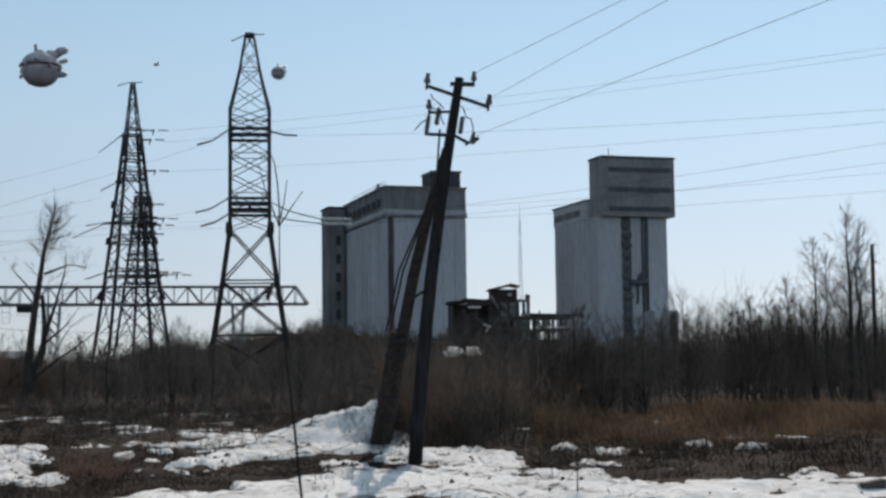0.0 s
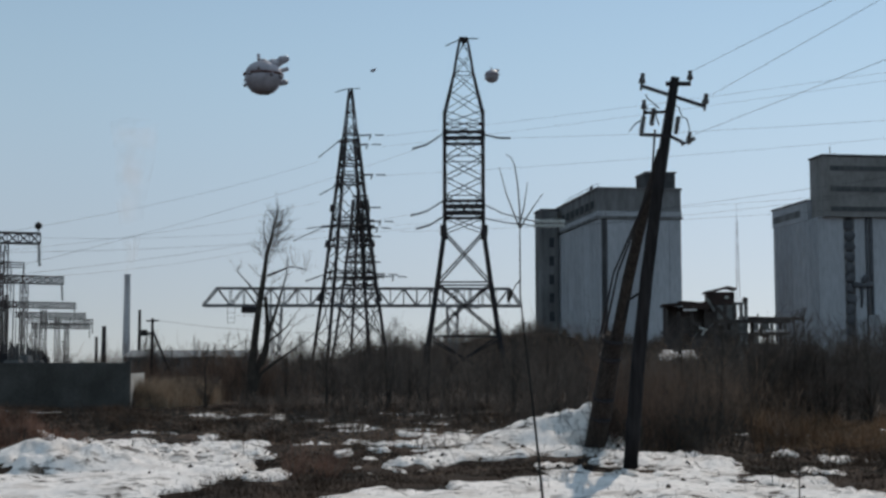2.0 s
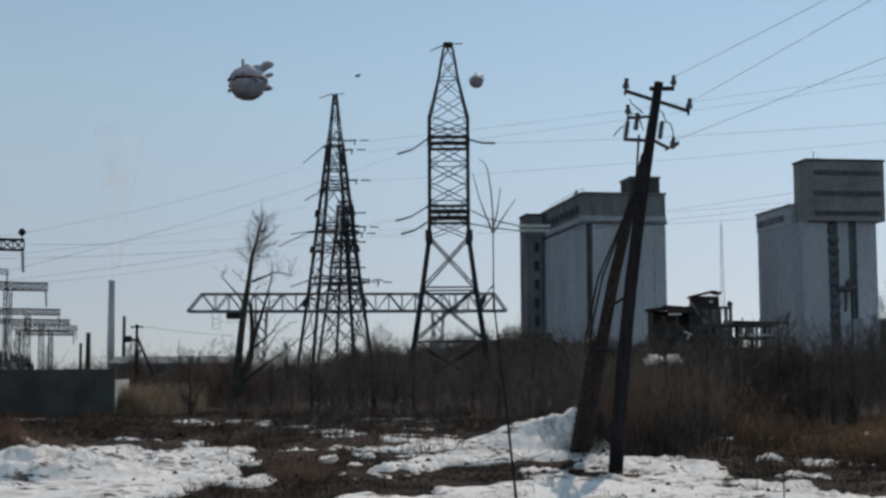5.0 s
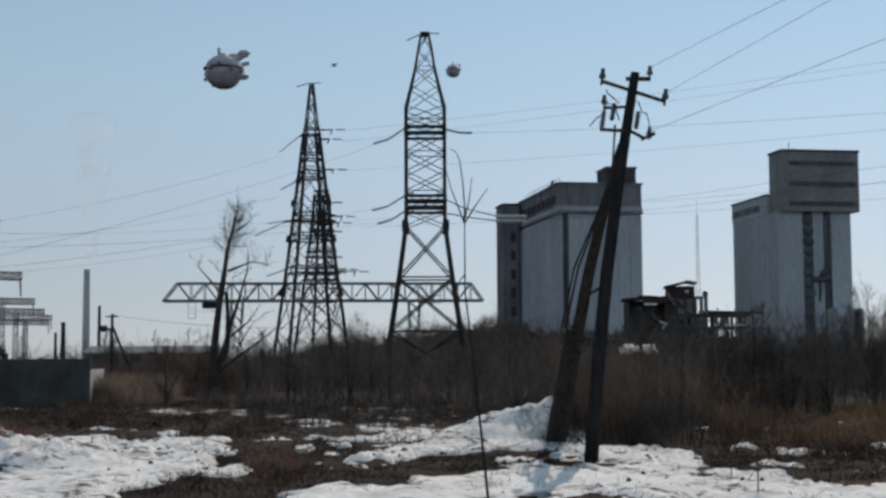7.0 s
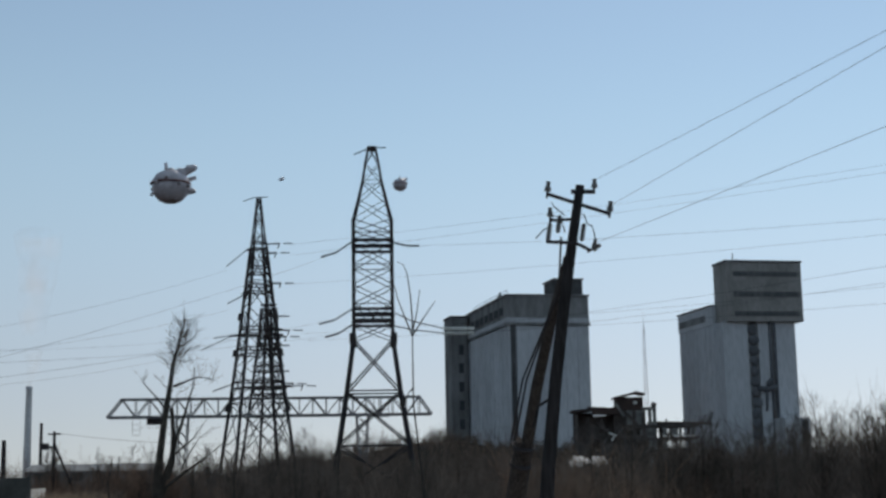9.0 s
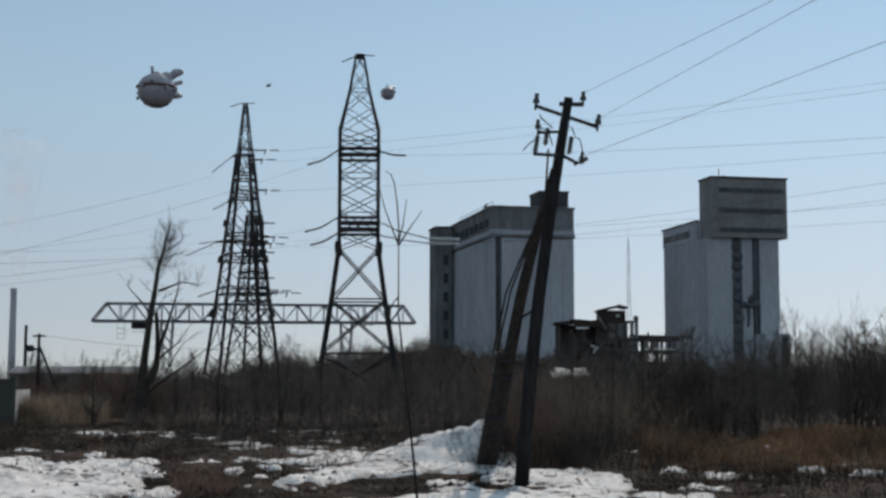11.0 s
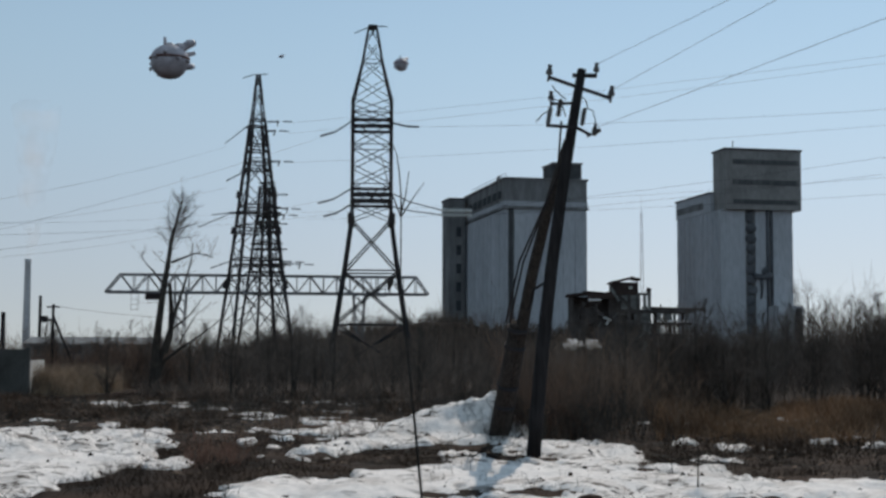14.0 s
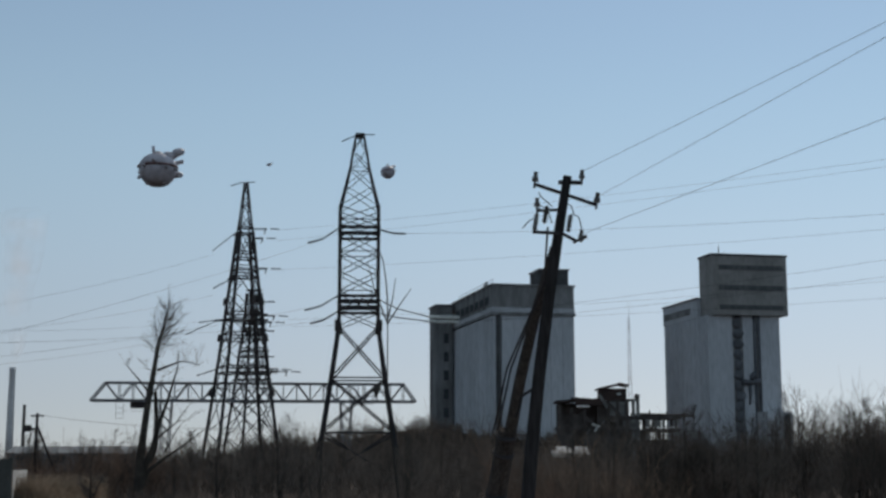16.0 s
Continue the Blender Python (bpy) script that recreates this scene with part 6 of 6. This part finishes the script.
x, y = clumped(3600, -36, 6, 33, 76, 26, 0.26)
ok = (snow_cover(x, y) < 0.05) & (fbm(x, y * 0.45, 2.6, 3, 91) > -0.12)
x, y = x[ok], y[ok]
grass("dead_grass", x, y, r.uniform(0.1, 0.4, len(x)) * (1 + 0.6 * fbm(x, y, 2.5, 3, 17)), r.uniform(0.008, 0.022, len(x)), DEADGRASS, "flattened dead brown grass and litter", 0.7)
x, y = clumped(1300, -13, 5, 19, 34, 24, 0.22)
ok = (snow_cover(x, y) < 0.0)
x, y = x[ok], y[ok]
grass("dead_grass", x, y, r.uniform(0.05, 0.24, len(x)) * (1 + 0.6 * fbm(x, y, 1.8, 3, 19)), r.uniform(0.006, 0.014, len(x)), MUDGRASS, "short trampled brown grass on the muddy track", 0.8)
x, y = clumped(110, -29.4, -26.9, 72, 82, 60, 0.4)
grass("dead_grass", x, y, r.uniform(0.6, 1.9, len(x)), r.uniform(0.012, 0.03, len(x)), PALEGRASS, "pale dead grass at the corner of the fence", 0.4)
x, y = clumped(80, -27, -16.5, 35.2, 39, 60, 0.3)
grass("dry_reeds", x, y, r.uniform(0.2, 0.6, len(x)) * (1 + 0.8 * fbm(x, y, 1.6, 2, 73)), r.uniform(0.008, 0.02, len(x)), RUSSET, "reddish dry grass tufts beside the snow", 0.5)
x, y = np.concatenate([r.normal(-18.4, 0.8, 10), r.uniform(-26, -18.5, 16)]), np.concatenate([r.normal(36.0, 0.5, 10), r.uniform(35.2, 37.6, 16)])
scrub("scrub", x, y, r.uniform(0.4, 1.0, 26), 60, RUSSET, "low rounded russet bushes beside the snow", 50, 0.8, 0.008)
# broken branches lying about
n = 1500
x, y = scatter(n, -34, 10, 30, 66, r)
ok = snow_cover(x, y) < 0.1
x, y = x[ok], y[ok]
n = len(x)
a = r.uniform(0, math.tau, n)
v, f = stems(np.stack([x, y, ground_z(x, y) + 0.05], 1), np.stack([np.cos(a), np.sin(a), r.uniform(0, 0.35, n)], 1), r.uniform(0.5, 2.0, n), r.uniform(0.008, 0.022, n), 0.15)
tagged(part("fallen_branches", mesh_np("fallen_branches", v, f), BARK), "fallen dark branches on the muddy ground", "branches", kind="stuff")

# chips of wood, straw and clods that break up the mud
x, y = scatter(5200, -34, 8, 26, 66, r)
c = snow_cover(x, y) + 0.3 * fbm(x, y, 1.6, 2, 62)
x, y = x[c < -0.1], y[c < -0.1]
n = len(x)
size = r.uniform(0.02, 0.11, n) * (0.5 + y / 60)
flat = np.array([(1, 0.2, 0.0), (-0.6, 0.7, 0.0), (-0.5, -0.8, 0.0), (0.1, 0.0, 0.6)])
v = np.stack([x, y, ground_z(x, y) + 0.04], 1)[:, None, :] + flat[None] * size[:, None, None] * r.uniform(0.5, 1.5, (n, 4, 1))
f = (np.arange(n) * 4)[:, None, None] + np.array([(0, 1, 3), (1, 2, 3), (2, 0, 3)])[None]
tagged(part("litter", mesh_np("litter", v.reshape(-1, 3), f.reshape(-1, 3)), THICKET), "chips of wood and straw on the mud", "litter", kind="stuff")
# tufts that stick out of the thin snow
x, y = clumped(900, -24, 16, 21, 42, 8, 0.2)
c = snow_cover(x, y)
ok = (c > 0.0) & (c < 0.42)
x, y = x[ok], y[ok]
v, f = blades(np.stack([x, y, snow_z(x, y) - 0.03], 1), r.uniform(0.06, 0.24, len(x)), r.uniform(0.006, 0.014, len(x)), 0.6)
tagged(part("dead_grass", mesh_np("dead_grass", v, f), DEADGRASS), "sparse dead grass poking through thin snow", "grass", kind="stuff")
# crumbs of earth on the snow
x, y = scatter(3600, -24, 16, 21, 43, r)
c = snow_cover(x, y) + 0.55 * fbm(x, y, 1.4, 2, 61)
ok = (c > 0.05) & (c < 0.75) & ~((x < -9.5) & (y < 28))
x, y = x[ok], y[ok]
n = len(x)
size = 0.013 / r.uniform(0.16, 1.0, n) * (0.7 + y / 60)
corner = np.array([(1, 0, 0.0), (-0.5, 0.87, 0.0), (-0.5, -0.87, 0.0), (0.1, 0.0, 0.75)])
v = np.stack([x, y, snow_z(x, y) - 0.005], 1)[:, None, :] + corner[None] * size[:, None, None] * r.uniform(0.6, 1.4, (n, 4, 1))
f = (np.arange(n) * 4)[:, None, None] + np.array([(0, 1, 3), (1, 2, 3), (2, 0, 3)])[None]
tagged(part("clods", mesh_np("clods", v.reshape(-1, 3), f.reshape(-1, 3)), EARTH), "small dark crumbs of earth on old snow", "clods", kind="stuff")
# thin dead stems on the heap
x, y = np.concatenate([r.normal(-2.2, 0.3, 9), r.normal(-1.5, 0.25, 12)]), np.concatenate([r.normal(37.0, 0.4, 9), r.normal(36.0, 0.15, 12)])
scrub("scrub", x, y, r.uniform(0.4, 0.95, 21), 9, BARK, "thin dead stems on the snow heap", 39, 0.6, 0.006)
slab = thing("concrete_slab", (-23.34, 47.35, 0.05), 15, "broken grey concrete slab lying on the mud", "slab")
bm = bmesh.new()
block(bm, (-0.9, -0.5, 0), (0.9, 0.5, 0.16), 0.03)
bmesh.ops.rotate(bm, verts=bm.verts, cent=(0, 0, 0), matrix=Matrix.Rotation(radians(4), 3, "X"))
part("plate", bm, RUIN, slab)
bm = bmesh.new()
block(bm, (-0.26, -0.16, -0.04), (0.26, 0.16, 0.1), 0.06)
for q in bm.verts:
    q.co.z *= 0.75 + 0.35 * math.sin(q.co.x * 7)
stone = part("stone", bm, RUIN)
stone.matrix_basis = pose(7.40, 23.87, float(snow_z(np.array([7.40]), np.array([23.87]))[0]) + 0.02, 0, 0, 12)
tagged(stone, "flat dark grey stone lying on the snow", "stone")
for x, y, w, h in ((0.40, 21.03, 0.2, 0.1), (-1.63, 20.63, 0.17, 0.07), (0.12, 25.29, 0.05, 0.1)):       # lumps half sunk in the snow
    bm = bmesh.new()
    bmesh.ops.create_icosphere(bm, subdivisions=3, radius=1)
    for q in bm.verts:
        d = 1 + 0.22 * noise.noise(q.co * 1.7 + Vector((x, y, 0)))
        q.co = Vector((q.co.x * w * d, q.co.y * w * 0.8 * d, q.co.z * h * d))
    lump = part("clod", bm, EARTH)
    lump.matrix_basis = pose(x, y, float(snow_z(np.array([x]), np.array([y]))[0]) + 0.02)
    tagged(lump, "dark wet clod of earth half sunk in the snow", "clod", "clods in the snow")
stake = thing("dead_stalk", (2.24, 23.42, 0), 0, "thin dark dead stalk standing in the snow", "stalk")
tube("stem", [(0, 0, 0), (0.01, 0, 0.5), (0.0, 0, 0.95)], [0.014, 0.011, 0.006], BARK, stake, sides=6)
tube("side_twig", [(0.005, 0, 0.55), (0.08, 0, 0.75), (0.1, 0, 0.86)], [0.006, 0.004, 0.002], BARK, stake, sides=5)
for (x, y), (dx, dy, dz), rad in (((-30.49, 111.06), (-2.2, 0.6, 2.9), 0.11), ((-27.24, 102.29), (-1.9, 0.5, 2.4), 0.1)):
    tagged(tube("fallen_trunk", [(x, y, -0.1), (x + dx * 0.55, y + dy * 0.5, dz * 0.45), (x + dx, y + dy, dz)], [rad, rad * 0.8, rad * 0.4], BARK), "dark broken tree trunk leaning in the scrub", "dead trunk", "leaning trunks")

# ---- the weed stalk close to the camera ----
weed = thing("weed_stalk", (0, 0, 0), 0, "thin dry branching weed stalk", "weed")
tube("stem", [(-0.06, 1.16, 0.78), (-0.10, 1.18, 1.6), (-0.12, 1.19, 2.27), (-0.13, 1.19, 2.37), (-0.14, 1.19, 2.46), (-0.14, 1.19, 2.53)], [0.0025, 0.0019, 0.0013, 0.001, 0.0007, 0.0005], BARK, weed, sides=6)
for pts in (((0, 0), (0.0, 0.017), (-0.0015, 0.037), (-0.004, 0.055), (-0.007, 0.063), (-0.0123, 0.066)), ((0, 0), (-0.006, 0.015), (-0.0123, 0.032), (-0.018, 0.054)), ((0, 0), (0.0108, 0.017), (0.0206, 0.031)), ((0, 0.004), (0.004, 0.0196), (0.0069, 0.041)), ((0.0005, -0.045), (-0.004, -0.05), (-0.0075, -0.058))):
    pts = [(-0.14 + u * 0.97, 1.19 + u * 0.25, 2.52 + w) for u, w in pts]
    tube("side_twig", pts, [0.0008 - 0.0005 * i / (len(pts) - 1) for i in range(len(pts))], BARK, weed, sides=5)
bm = bmesh.new()
rod(bm, [(-0.1475, 1.188, 2.466), (-0.149, 1.188, 2.461), (-0.1505, 1.187, 2.455)], [0.0012, 0.0028, 0.0008], 8)
part("seed_head", bm, BARK, weed, "dark dry seed head")
